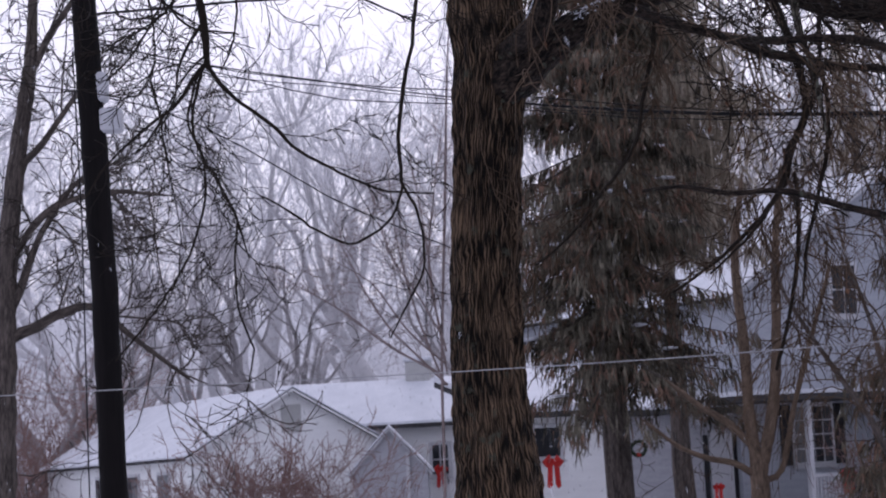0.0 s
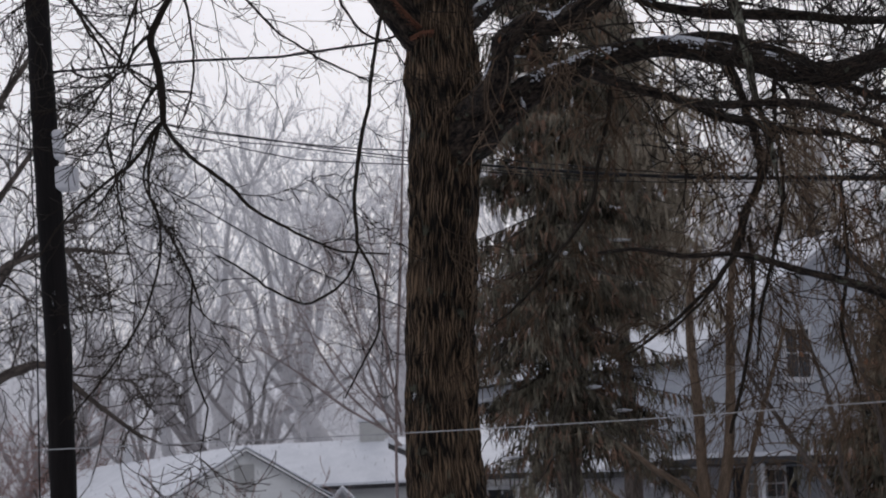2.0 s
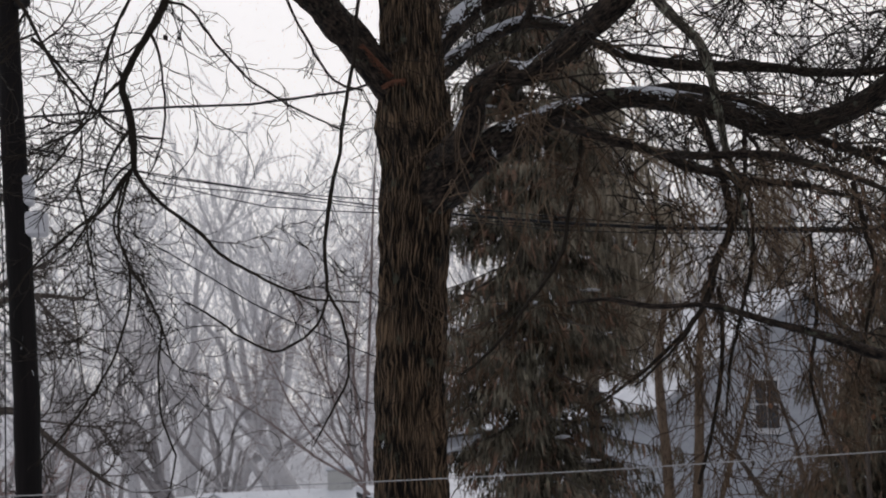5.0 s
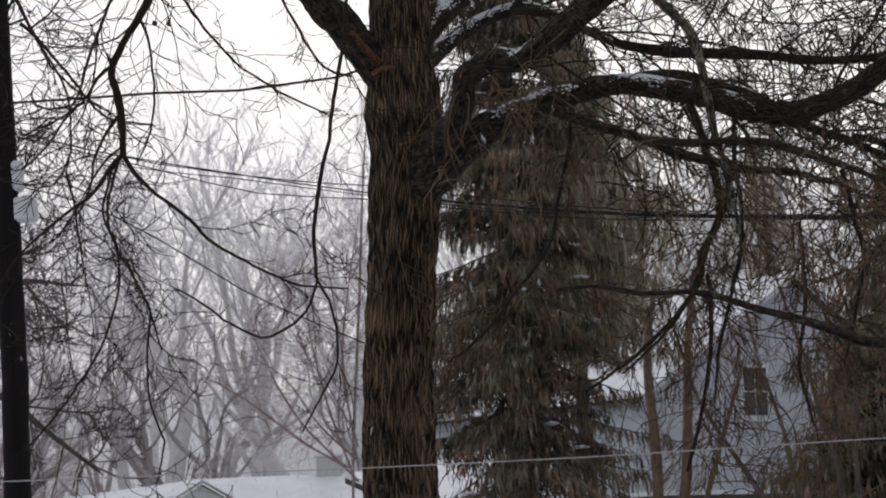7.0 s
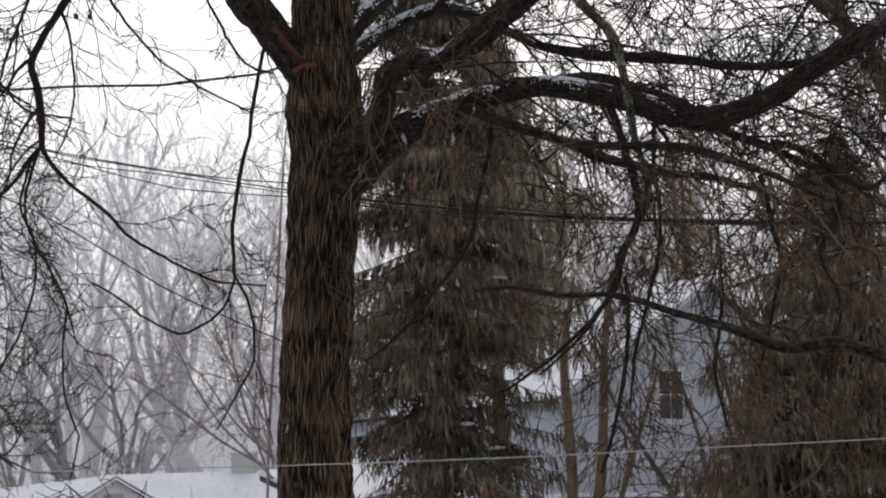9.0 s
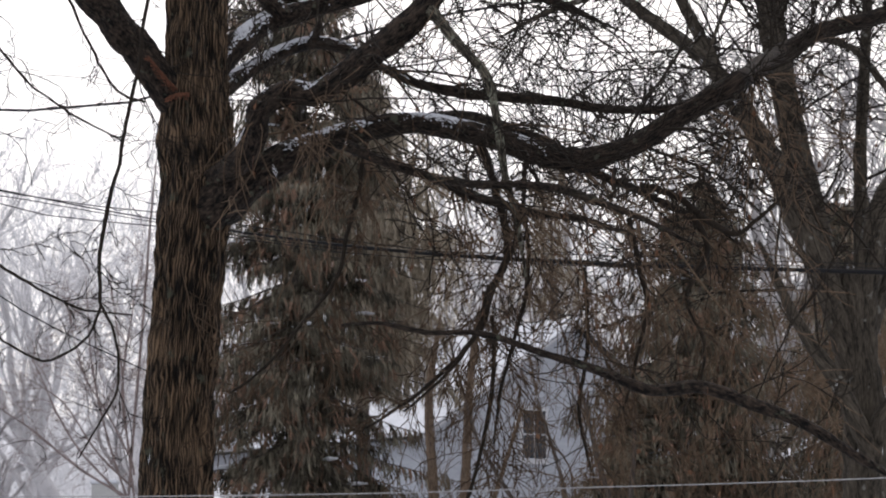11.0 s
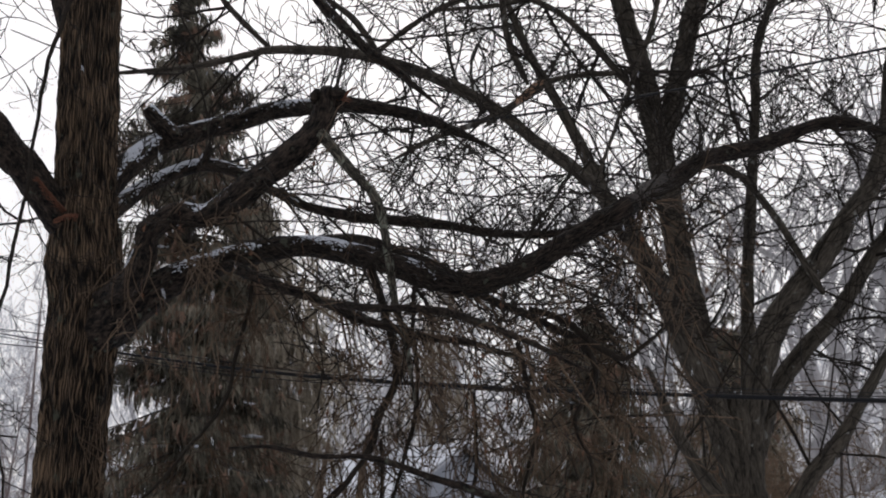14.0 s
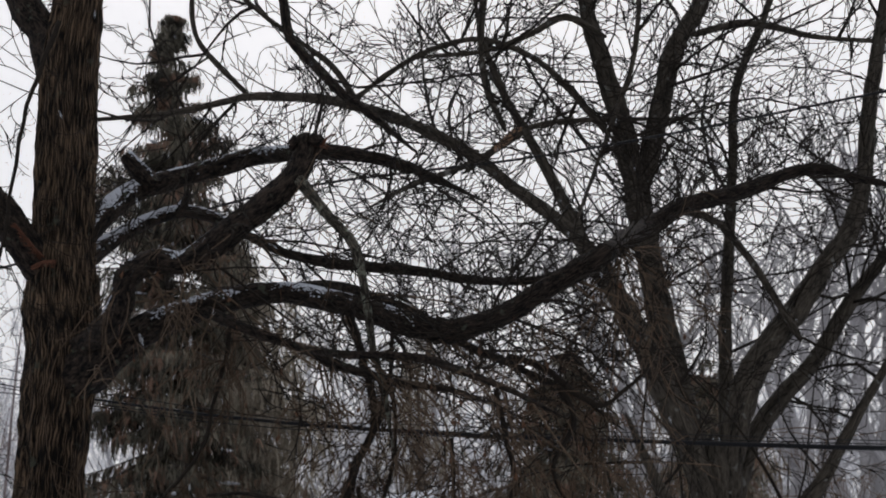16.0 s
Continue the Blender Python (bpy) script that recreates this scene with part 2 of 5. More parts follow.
# ---- geometry helpers ----
class Geo:
    """Collects swept tubes and loose faces, then becomes one mesh with a map in metres."""

    def __init__(self):
        self.v, self.f, self.uv = [], [], []

    def tube(self, pts, rad, sides=3, cap=True, rough=0.0, fold=0.0):
        base = len(self.v)
        n = len(pts)
        side = None
        run = 0.0
        for i in range(n):
            a, b = pts[max(i - 1, 0)], pts[min(i + 1, n - 1)]
            d = (b - a).normalized()
            if side is None:
                side = d.cross(Vector((0.31, 0.9, 0.2))).normalized()
            side = (side - d * side.dot(d)).normalized()
            up = d.cross(side)
            if i:
                run += (pts[i] - pts[i - 1]).length
            for k in range(sides):
                ang = 2 * math.pi * k / sides
                r = rad[i]
                out = side * math.cos(ang) + up * math.sin(ang)
                if rough:
                    q = pts[i] * 2.2 + out * (r * 4)
                    r *= 1 + rough * noise.noise(q * 1.5) + rough * 0.45 * noise.noise(q * 6.0)
                if fold:
                    w = noise.noise(Vector((math.cos(ang) * 6.5 + 3, math.sin(ang) * 6.5, run * 1.3)))
                    w2 = noise.noise(Vector((math.cos(ang) * 17, math.sin(ang) * 17 + 5, run * 3.5)))
                    ridge = 1 - abs(w) * 3.2
                    r += fold * (max(-1, ridge) + 0.5 * w2) * min(1, r * 5)
                self.v.append(pts[i] + out * r)
        around = 2 * math.pi * max(rad)
        run = 0.0
        for i in range(n - 1):
            step = (pts[i + 1] - pts[i]).length
            for k in range(sides):
                k2 = (k + 1) % sides
                self.f.append((base + i * sides + k, base + i * sides + k2, base + (i + 1) * sides + k2, base + (i + 1) * sides + k))
                u0, u1 = around * k / sides, around * (k + 1) / sides
                self.uv.append(((u0, run), (u1, run), (u1, run + step), (u0, run + step)))
            run += step
        if cap and sides > 3:
            for ring, flip in ((0, True), (n - 1, False)):
                loop = [base + ring * sides + k for k in range(sides)]
                self.f.append(tuple(reversed(loop)) if flip else tuple(loop))
                self.uv.append(tuple((0.02 * k, 0) for k in range(sides)))

    def face(self, *pts):
        base = len(self.v)
        self.v.extend(pts)
        self.f.append(tuple(range(base, base + len(pts))))
        self.uv.append(tuple((p[0], p[2]) for p in pts))

    def mesh(self, name, mat, smooth=True):
        me = bpy.data.meshes.new(name)
        me.from_pydata([tuple(p) for p in self.v], [], self.f)
        layer = me.uv_layers.new(name="map")
        layer.data.foreach_set("uv", [c for poly in self.uv for q in poly for c in q])
        me.materials.append(mat)
        if smooth:
            me.polygons.foreach_set("use_smooth", [True] * len(me.polygons))
        me.update()
        return me


def smooth_path(rows, step):
    """A spline through (x, y, z, r) rows, resampled about every step metres."""
    p = [Vector(r[:3]) for r in rows]
    r = [q[3] for q in rows]
    pts, rad = [], []
    for i in range(len(p) - 1):
        p0, p1, p2, p3 = p[max(i - 1, 0)], p[i], p[i + 1], p[min(i + 2, len(p) - 1)]
        m = max(2, int((p2 - p1).length / step))
        for j in range(m):
            t = j / m
            pts.append(0.5 * ((2 * p1) + (p2 - p0) * t + (2 * p0 - 5 * p1 + 4 * p2 - p3) * t * t + (3 * p1 - p0 - 3 * p2 + p3) * t ** 3))
            rad.append(r[i] + (r[i + 1] - r[i]) * t)
    pts.append(p[-1])
    rad.append(r[-1])
    return pts, rad


def pointed(rows, reach=0.3):
    """The same limb drawn out to a thin end."""
    a, b = Vector(rows[-2][:3]), Vector(rows[-1][:3])
    c = b + (b - a).normalized() * reach
    return rows + [(c.x, c.y, c.z, min(0.006, rows[-1][3]))]


def thing(name, place, label, category, group="", kind=""):
    ob = new(name)
    ob.location = place
    ob.empty_display_size = 0.2
    return tagged(ob, label, category, group, kind)


def hold(name, me, parent, label="", kind=""):
    """A mesh given in world places as a part of parent."""
    ob = new(name, me)
    ob.parent = parent
    top = parent
    shift = Matrix.Identity(4)
    while top:
        shift = top.matrix_parent_inverse @ top.matrix_basis @ shift
        top = top.parent
    ob.matrix_parent_inverse = shift.inverted()
    return tagged(ob, label, kind=kind)


def part(name, bm, mat, parent, label=""):
    """A bmesh in the thing's own frame as one mesh under it."""
    me = bpy.data.meshes.new(name)
    bm.to_mesh(me)
    bm.free()
    me.materials.append(mat)
    ob = new(name, me)
    ob.parent = parent
    return tagged(ob, label)


def box(x0, y0, z0, x1, y1, z1, bevel=0.0):
    bm = bmesh.new()
    bmesh.ops.create_cube(bm, size=1)
    for v in bm.verts:
        v.co = Vector(((x0 + x1) / 2 + v.co.x * (x1 - x0), (y0 + y1) / 2 + v.co.y * (y1 - y0), (z0 + z1) / 2 + v.co.z * (z1 - z0)))
    if bevel:
        bmesh.ops.bevel(bm, geom=bm.edges[:], offset=bevel, segments=1, affect="EDGES")
    return bm


def prism(outline, y0, y1):
    """A solid with an (x, z) outline, from y0 to y1."""
    bm = bmesh.new()
    a = [bm.verts.new((x, y0, z)) for x, z in outline]
    b = [bm.verts.new((x, y1, z)) for x, z in outline]
    bm.faces.new(a)
    bm.faces.new(list(reversed(b)))
    for i in range(len(a)):
        j = (i + 1) % len(a)
        bm.faces.new((a[j], a[i], b[i], b[j]))
    bmesh.ops.recalc_face_normals(bm, faces=bm.faces[:])
    return bm


# ---- branching ----
def turned(d, angle, rng):
    axis = d.cross(Vector((rng.uniform(-1, 1), rng.uniform(-1, 1), rng.uniform(-1, 1))))
    if axis.length < 1e-4:
        axis = Vector((1, 0, 0))
    return (Matrix.Rotation(angle, 3, axis.normalized()) @ d).normalized()


def grow(g, p, d, length, r, level, rng, lift=0.0, wiggle=0.16, kids=5, sides=3, shrink=0.55, spread=(0.4, 0.85), rmin=0.0015):
    """One branch and, below it, its side branches. lift: how strongly it turns up (or, below 0, hangs)."""
    n = 6 if level else 4
    step = length / n
    pts, rad = [p.copy()], [r]
    d = d.normalized()
    bend = Vector((rng.gauss(0, 1), rng.gauss(0, 1), rng.gauss(0, 1))) * wiggle * 0.6
    for i in range(n):
        bend = bend * 0.85 + Vector((rng.gauss(0, 1), rng.gauss(0, 1), rng.gauss(0, 1))) * wiggle * 0.75
        d = (d + bend + Vector((0, 0, lift))).normalized()
        pts.append(pts[-1] + d * step)
        rad.append(max(rmin, r * (1 - 0.75 * (i + 1) / n)))
    g.tube(pts, rad, sides, cap=False)
    if level:
        for _ in range(kids):
            i = rng.randint(1, n)
            way = (pts[i] - pts[i - 1]).normalized()
            start = pts[i - 1].lerp(pts[i], rng.random())
            grow(g, start, turned(way, rng.uniform(*spread), rng), length * shrink * rng.uniform(0.6, 1.25), max(rmin, rad[i] * 0.62), level - 1, rng, lift, wiggle, kids, 3, shrink, spread, rmin)


def sprout(g, rows, rng, per_metre, length, r, level, lift, start=0.15, kids=4, out=None, bias=0.5, rmin=0.0048, wiggle=0.13, stop=1.0, lean=(0.6, 1.4)):
    """Side branches along a limb."""
    pts, _ = smooth_path(rows, 0.12)
    total = sum((b - a).length for a, b in zip(pts, pts[1:]))
    for _ in range(int(total * per_metre * (stop - start) * 1.2)):
        i = min(len(pts) - 2, int((start + (stop - start) * rng.random()) * (len(pts) - 1)))
        d = turned((pts[i + 1] - pts[i]).normalized(), rng.uniform(*lean), rng)
        if out:
            d = (d + Vector(out) * bias).normalized()
        grow(g, pts[i].lerp(pts[i + 1], rng.random()), d, length * rng.uniform(0.5, 1.4), r * rng.uniform(0.6, 1.3), level, rng, lift, wiggle, kids, rmin=rmin)


def snow_dust(rows, rng, cover, lo, hi, per_metre=420):
    """Clinging clumps of snow scattered over the upper side of a limb."""
    g = Geo()
    pts, rad = smooth_path(rows, 0.03)
    total = sum((q - p).length for p, q in zip(pts, pts[1:]))
    seedv = Vector((rng.random() * 50, 0, 0))
    for _ in range(int(total * per_metre * (hi - lo))):
        i = min(len(pts) - 2, int((lo + (hi - lo) * rng.random()) * len(pts)))
        d = (pts[i + 1] - pts[i]).normalized()
        side = d.cross(Vector((0, 0, 1)))
        if side.length < 0.4:
            continue
        side.normalize()
        up = side.cross(d)
        ang = rng.gauss(0.25, 0.48)
        keep = noise.noise(pts[i] * 2.3 + seedv) + 0.5 * noise.noise(pts[i] * 9 + seedv) + cover - abs(ang) * 0.35
        if keep < 0:
            continue
        out = up * math.cos(ang) + side * math.sin(ang)
        p = pts[i].lerp(pts[i + 1], rng.random()) + out * rad[i] * 1.0
        s = rng.uniform(0.004, 0.009) + 0.004 * min(keep, 0.8)
        a, c = d * s * rng.uniform(1.0, 2.4), out.cross(d) * s
        top = out * s * rng.uniform(0.5, 0.9)
        ring = [p + a, p + c * rng.uniform(0.7, 1.2), p - a, p - c * rng.uniform(0.7, 1.2)]
        for k in range(4):
            g.face(ring[k], ring[(k + 1) % 4], p + top)
            g.face(ring[(k + 1) % 4], ring[k], p - top)
    return g


# ---- ground ----
def ground_sheet():
    bm = bmesh.new()
    bmesh.ops.create_grid(bm, x_segments=90, y_segments=90, size=1)
    for v in bm.verts:
        x, y = v.co.x, v.co.y
        v.co.x, v.co.y = x * abs(x) * 900, y * abs(y) * 900 + 60
        rise = max(0.0, v.co.y - 85) * 0.02
        near = min(1.0, max(0.0, (v.co - Vector((0, 60, 0))).length / 60))
        v.co.z = 0.12 * noise.noise(Vector((v.co.x * 0.09, v.co.y * 0.09, 0))) * near + min(rise, 6) - 0.05
    me = bpy.data.meshes.new("ground")
    bm.to_mesh(me)
    bm.free()
    me.materials.append(SNOW)
    me.polygons.foreach_set("use_smooth", [True] * len(me.polygons))
    ob = new("ground", me)
    return tagged(ob, "snow-covered open ground rising gently to the woods", "ground", kind="structure")


ground_sheet()

# ---- main tree ----
# Rows are places along each limb in metres with the radius there.
MAIN_TRUNK = [
    ('trunk', [(0.46, 24.00, 0.22, 0.568), (0.45, 24.00, 0.96, 0.454), (0.42, 24.00, 1.50, 0.394), (0.38, 24.00, 2.36, 0.346), (0.39, 24.00, 3.44, 0.325), (0.46, 24.00, 4.53, 0.315), (0.54, 24.00, 5.56, 0.339), (0.53, 24.00, 6.01, 0.351), (0.53, 24.00, 6.45, 0.314), (0.54, 24.00, 7.23, 0.277), (0.55, 24.00, 7.80, 0.279), (0.55, 24.00, 8.43, 0.275), (0.62, 24.00, 9.06, 0.237), (0.68, 24.00, 9.83, 0.217), (0.71, 24.00, 10.90, 0.174), (0.62, 24.00, 12.10, 0.130), (0.71, 24.00, 13.34, 0.072)]),
]
MAIN_LIMBS = [
    ('limb', [(0.49, 24.00, 6.18, 0.174), (0.13, 23.80, 6.63, 0.164), (-0.20, 23.60, 7.02, 0.158), (-0.52, 23.30, 7.32, 0.142), (-0.84, 23.00, 7.61, 0.132), (-1.19, 22.70, 8.00, 0.117), (-1.65, 22.40, 8.53, 0.098), (-2.19, 22.10, 9.09, 0.074), (-2.79, 22.00, 9.55, 0.051)]),
    ('limb', [(0.45, 24.00, 5.21, 0.240), (0.75, 23.80, 5.38, 0.239), (0.99, 23.60, 5.56, 0.204), (1.30, 23.40, 5.72, 0.155), (1.66, 23.20, 5.86, 0.122), (2.12, 23.00, 5.98, 0.102), (2.57, 22.80, 6.00, 0.097), (2.97, 22.60, 5.89, 0.106), (3.38, 22.50, 5.76, 0.110), (3.78, 22.40, 5.62, 0.110), (4.10, 22.30, 5.60, 0.109), (4.48, 22.20, 5.73, 0.105), (4.85, 22.20, 5.95, 0.101), (5.21, 22.10, 6.17, 0.105), (5.45, 22.00, 6.31, 0.092), (6.30, 24.00, 6.98, 0.090), (6.77, 24.00, 7.23, 0.081), (7.25, 24.00, 7.37, 0.076), (7.67, 24.00, 7.53, 0.067), (8.15, 24.00, 7.67, 0.057), (8.65, 23.70, 7.48, 0.041)]),
    ('limb', [(0.63, 24.00, 5.58, 0.135), (0.92, 23.20, 5.69, 0.117), (1.06, 22.90, 5.91, 0.111), (1.09, 22.70, 6.08, 0.110), (1.33, 22.60, 6.24, 0.096), (1.60, 22.50, 6.21, 0.100), (1.90, 22.40, 6.40, 0.114), (2.20, 22.30, 6.62, 0.118), (2.48, 22.20, 6.86, 0.109), (2.63, 22.20, 7.07, 0.109), (2.67, 22.20, 7.23, 0.105), (2.68, 22.20, 7.34, 0.073)]),
    ('limb', [(0.48, 24.00, 6.46, 0.126), (0.76, 24.20, 6.82, 0.132), (0.95, 24.30, 7.05, 0.123), (1.23, 24.50, 7.31, 0.110), (1.63, 24.60, 7.48, 0.100), (2.08, 24.50, 7.60, 0.095), (2.41, 24.40, 7.69, 0.085), (2.70, 24.00, 7.63, 0.079), (3.07, 23.80, 7.62, 0.078), (3.45, 23.70, 7.56, 0.068), (3.86, 23.80, 7.49, 0.059), (4.23, 24.00, 7.41, 0.040), (4.46, 24.00, 7.31, 0.025)]),
    ('limb', [(0.51, 24.00, 6.29, 0.097), (0.83, 24.60, 6.67, 0.095), (1.03, 24.80, 6.87, 0.085), (1.38, 25.00, 7.12, 0.071), (1.73, 25.10, 7.26, 0.066), (2.07, 25.10, 7.21, 0.056), (2.47, 25.00, 6.98, 0.046), (2.82, 25.00, 6.83, 0.051), (3.27, 24.90, 6.73, 0.056), (3.71, 24.70, 6.65, 0.055), (4.14, 24.50, 6.58, 0.050), (4.62, 24.30, 6.47, 0.045), (5.13, 24.00, 6.42, 0.040), (5.45, 24.00, 6.52, 0.030)]),
    ('limb', [(2.55, 22.20, 6.99, 0.059), (2.71, 22.00, 6.74, 0.054), (2.86, 21.80, 6.48, 0.049), (3.04, 21.70, 6.24, 0.044), (3.10, 21.60, 5.94, 0.042), (3.15, 21.60, 5.64, 0.037), (3.20, 21.60, 5.29, 0.031), (3.30, 21.70, 5.00, 0.026), (3.37, 21.80, 4.66, 0.018)]),
    ('limb', [(1.81, 23.10, 5.88, 0.065), (2.09, 22.70, 5.67, 0.050), (2.33, 22.50, 5.55, 0.045), (2.67, 22.30, 5.39, 0.045), (2.95, 22.10, 5.22, 0.045), (3.25, 22.00, 5.11, 0.040), (3.54, 21.90, 5.02, 0.036), (3.90, 21.90, 4.99, 0.027), (4.22, 22.00, 4.91, 0.018)]),
    ('limb', [(2.62, 22.30, 5.40, 0.036), (2.94, 21.60, 5.23, 0.035), (3.31, 21.40, 5.20, 0.039), (3.63, 21.20, 5.13, 0.039), (3.89, 21.00, 5.00, 0.034), (4.28, 21.00, 4.86, 0.026), (4.53, 21.00, 4.74, 0.021)]),
    ('limb', [(2.70, 23.00, 6.10, 0.056), (3.18, 23.40, 6.18, 0.052), (3.61, 23.70, 6.12, 0.048), (4.05, 24.00, 6.03, 0.044), (4.48, 24.20, 5.81, 0.044), (4.98, 24.40, 5.65, 0.040), (5.42, 24.60, 5.49, 0.035), (5.80, 24.70, 5.34, 0.025), (6.00, 24.70, 5.20, 0.020)]),
    ('limb', [(1.62, 20.00, 3.80, 0.012), (1.94, 20.00, 3.82, 0.016), (2.30, 20.00, 3.75, 0.020), (2.67, 20.00, 3.75, 0.024), (2.89, 20.00, 3.71, 0.028), (3.21, 20.00, 3.60, 0.028), (3.47, 20.00, 3.52, 0.032), (3.74, 20.00, 3.44, 0.040), (4.14, 20.00, 3.29, 0.049), (4.55, 20.00, 3.32, 0.053), (4.95, 20.00, 3.19, 0.049), (5.42, 20.00, 3.01, 0.045), (5.89, 20.00, 2.73, 0.041)]),
    ('limb', [(0.52, 24.00, 7.97, 0.206), (0.43, 24.10, 8.45, 0.208), (0.29, 24.20, 8.82, 0.165), (0.11, 24.30, 9.13, 0.151), (-0.09, 24.40, 9.57, 0.137), (-0.39, 24.60, 10.22, 0.119), (-0.64, 24.80, 11.00, 0.095)]),
    ('limb', [(2.09, 23.00, 9.79, 0.078), (2.43, 23.00, 9.23, 0.063), (2.54, 23.00, 8.90, 0.053), (2.62, 23.00, 8.51, 0.048), (2.87, 23.00, 8.24, 0.048), (3.14, 23.00, 7.97, 0.043), (3.41, 23.00, 7.78, 0.043), (3.63, 23.00, 7.60, 0.029)]),
]
HANG = [
    ('hanging_branch', [(-0.29, 21.00, 8.36, 0.042), (-0.84, 21.00, 7.72, 0.042), (-1.25, 21.00, 7.14, 0.038), (-1.55, 21.00, 6.75, 0.034), (-1.70, 21.00, 6.46, 0.034), (-1.84, 21.00, 6.22, 0.031), (-1.97, 21.00, 5.98, 0.031), (-1.99, 21.00, 5.83, 0.031), (-1.93, 21.00, 5.59, 0.031), (-1.92, 21.00, 5.30, 0.031), (-1.91, 21.00, 5.18, 0.027)]),
    ('hanging_branch', [(-1.91, 21.00, 5.18, 0.024), (-1.82, 21.00, 5.04, 0.020), (-1.64, 21.00, 4.85, 0.017), (-1.36, 21.00, 4.60, 0.017), (-1.09, 21.00, 4.35, 0.013), (-0.71, 21.00, 4.15, 0.011), (-0.43, 21.00, 4.03, 0.010), (-0.05, 21.00, 3.97, 0.007)]),
    ('hanging_branch', [(-1.92, 21.00, 5.18, 0.020), (-2.01, 21.00, 5.08, 0.020), (-2.17, 21.00, 4.87, 0.017), (-2.45, 21.00, 4.66, 0.014), (-2.79, 21.00, 4.38, 0.010), (-2.98, 21.00, 4.09, 0.007)]),
    ('hanging_branch', [(-1.94, 21.00, 5.15, 0.017), (-2.04, 21.00, 4.82, 0.014), (-2.04, 21.00, 4.57, 0.013), (-1.96, 21.00, 4.37, 0.013), (-1.83, 21.00, 4.09, 0.013), (-1.71, 21.00, 3.79, 0.010), (-1.63, 21.00, 3.51, 0.007)]),
    ('hanging_branch', [(-1.98, 21.00, 5.11, 0.014), (-2.09, 21.00, 4.72, 0.011), (-1.96, 21.00, 4.34, 0.011), (-2.02, 21.00, 3.86, 0.011), (-2.20, 21.00, 3.44, 0.010), (-2.54, 21.00, 2.98, 0.010), (-2.79, 21.00, 2.71, 0.007)]),
    ('hanging_branch', [(-1.72, 21.00, 3.80, 0.010), (-1.76, 21.00, 3.28, 0.009), (-1.69, 21.00, 2.95, 0.009), (-1.62, 21.00, 2.76, 0.008), (-1.68, 21.00, 2.48, 0.007)]),
    ('hanging_branch', [(0.40, 22.00, 8.29, 0.025), (0.17, 22.00, 7.56, 0.022), (0.05, 22.00, 6.94, 0.018), (0.01, 22.00, 6.53, 0.018), (-0.08, 22.00, 6.04, 0.018), (-0.18, 22.00, 5.51, 0.018), (-0.27, 22.00, 5.05, 0.018), (-0.33, 22.00, 4.70, 0.018), (-0.34, 22.00, 4.20, 0.018)]),
    ('hanging_branch', [(-0.34, 22.00, 4.20, 0.014), (-0.19, 22.00, 3.90, 0.013), (-0.17, 22.00, 3.45, 0.011), (-0.33, 22.00, 3.13, 0.010), (-0.50, 22.00, 2.85, 0.007)]),
    ('hanging_branch', [(-0.33, 22.00, 4.18, 0.014), (-0.43, 22.00, 3.90, 0.013), (-0.62, 22.00, 3.75, 0.013), (-0.84, 22.00, 3.69, 0.011), (-1.11, 22.00, 3.82, 0.011), (-1.39, 22.00, 4.04, 0.009), (-1.59, 22.00, 4.15, 0.007)]),
    ('hanging_branch', [(-1.60, 21.00, 6.63, 0.014), (-1.38, 21.00, 6.54, 0.012), (-1.22, 21.00, 6.25, 0.012), (-0.94, 21.00, 5.95, 0.010), (-0.66, 21.00, 5.74, 0.010), (-0.38, 21.00, 5.58, 0.008), (-0.14, 21.00, 5.47, 0.007)]),
    ('hanging_branch', [(-1.76, 21.00, 6.37, 0.014), (-1.66, 21.00, 6.07, 0.012), (-1.64, 21.00, 5.63, 0.010), (-1.70, 21.00, 5.34, 0.008), (-1.79, 21.00, 5.12, 0.007)]),
    ('hanging_branch', [(-0.81, 22.00, 7.18, 0.014), (-0.57, 22.00, 6.76, 0.013), (-0.38, 22.00, 6.34, 0.012), (-0.20, 22.00, 6.08, 0.012), (0.04, 22.00, 5.99, 0.011)]),
    ('hanging_branch', [(-2.37, 20.50, 7.92, 0.031), (-2.67, 20.50, 7.35, 0.027), (-2.87, 20.50, 6.77, 0.020), (-2.69, 20.50, 6.38, 0.017), (-2.55, 20.50, 6.09, 0.013), (-2.37, 20.50, 5.75, 0.010), (-2.29, 20.50, 5.41, 0.010), (-2.34, 20.50, 4.94, 0.007)]),
    ('hanging_branch', [(-1.49, 20.50, 7.21, 0.024), (-1.74, 20.50, 6.74, 0.017), (-1.96, 20.50, 6.36, 0.013), (-2.13, 20.50, 5.93, 0.013), (-2.24, 20.50, 5.60, 0.010), (-2.48, 20.50, 5.23, 0.010), (-2.71, 20.50, 5.00, 0.007)]),
    ('hanging_branch', [(-1.97, 21.00, 5.96, 0.017), (-2.12, 21.00, 5.84, 0.014), (-2.24, 21.00, 5.65, 0.011), (-2.44, 21.00, 5.51, 0.010), (-2.72, 21.00, 5.38, 0.007)]),
    ('hanging_branch', [(-1.93, 21.00, 5.54, 0.017), (-2.08, 21.00, 5.35, 0.014), (-2.16, 21.00, 5.11, 0.011), (-2.24, 21.00, 4.83, 0.010), (-2.51, 21.00, 4.45, 0.007)]),
    ('hanging_branch', [(-2.70, 20.60, 6.26, 0.017), (-2.43, 20.60, 5.96, 0.013), (-2.20, 20.60, 5.64, 0.011), (-1.97, 20.60, 5.42, 0.010), (-1.60, 20.60, 5.36, 0.007)]),
]
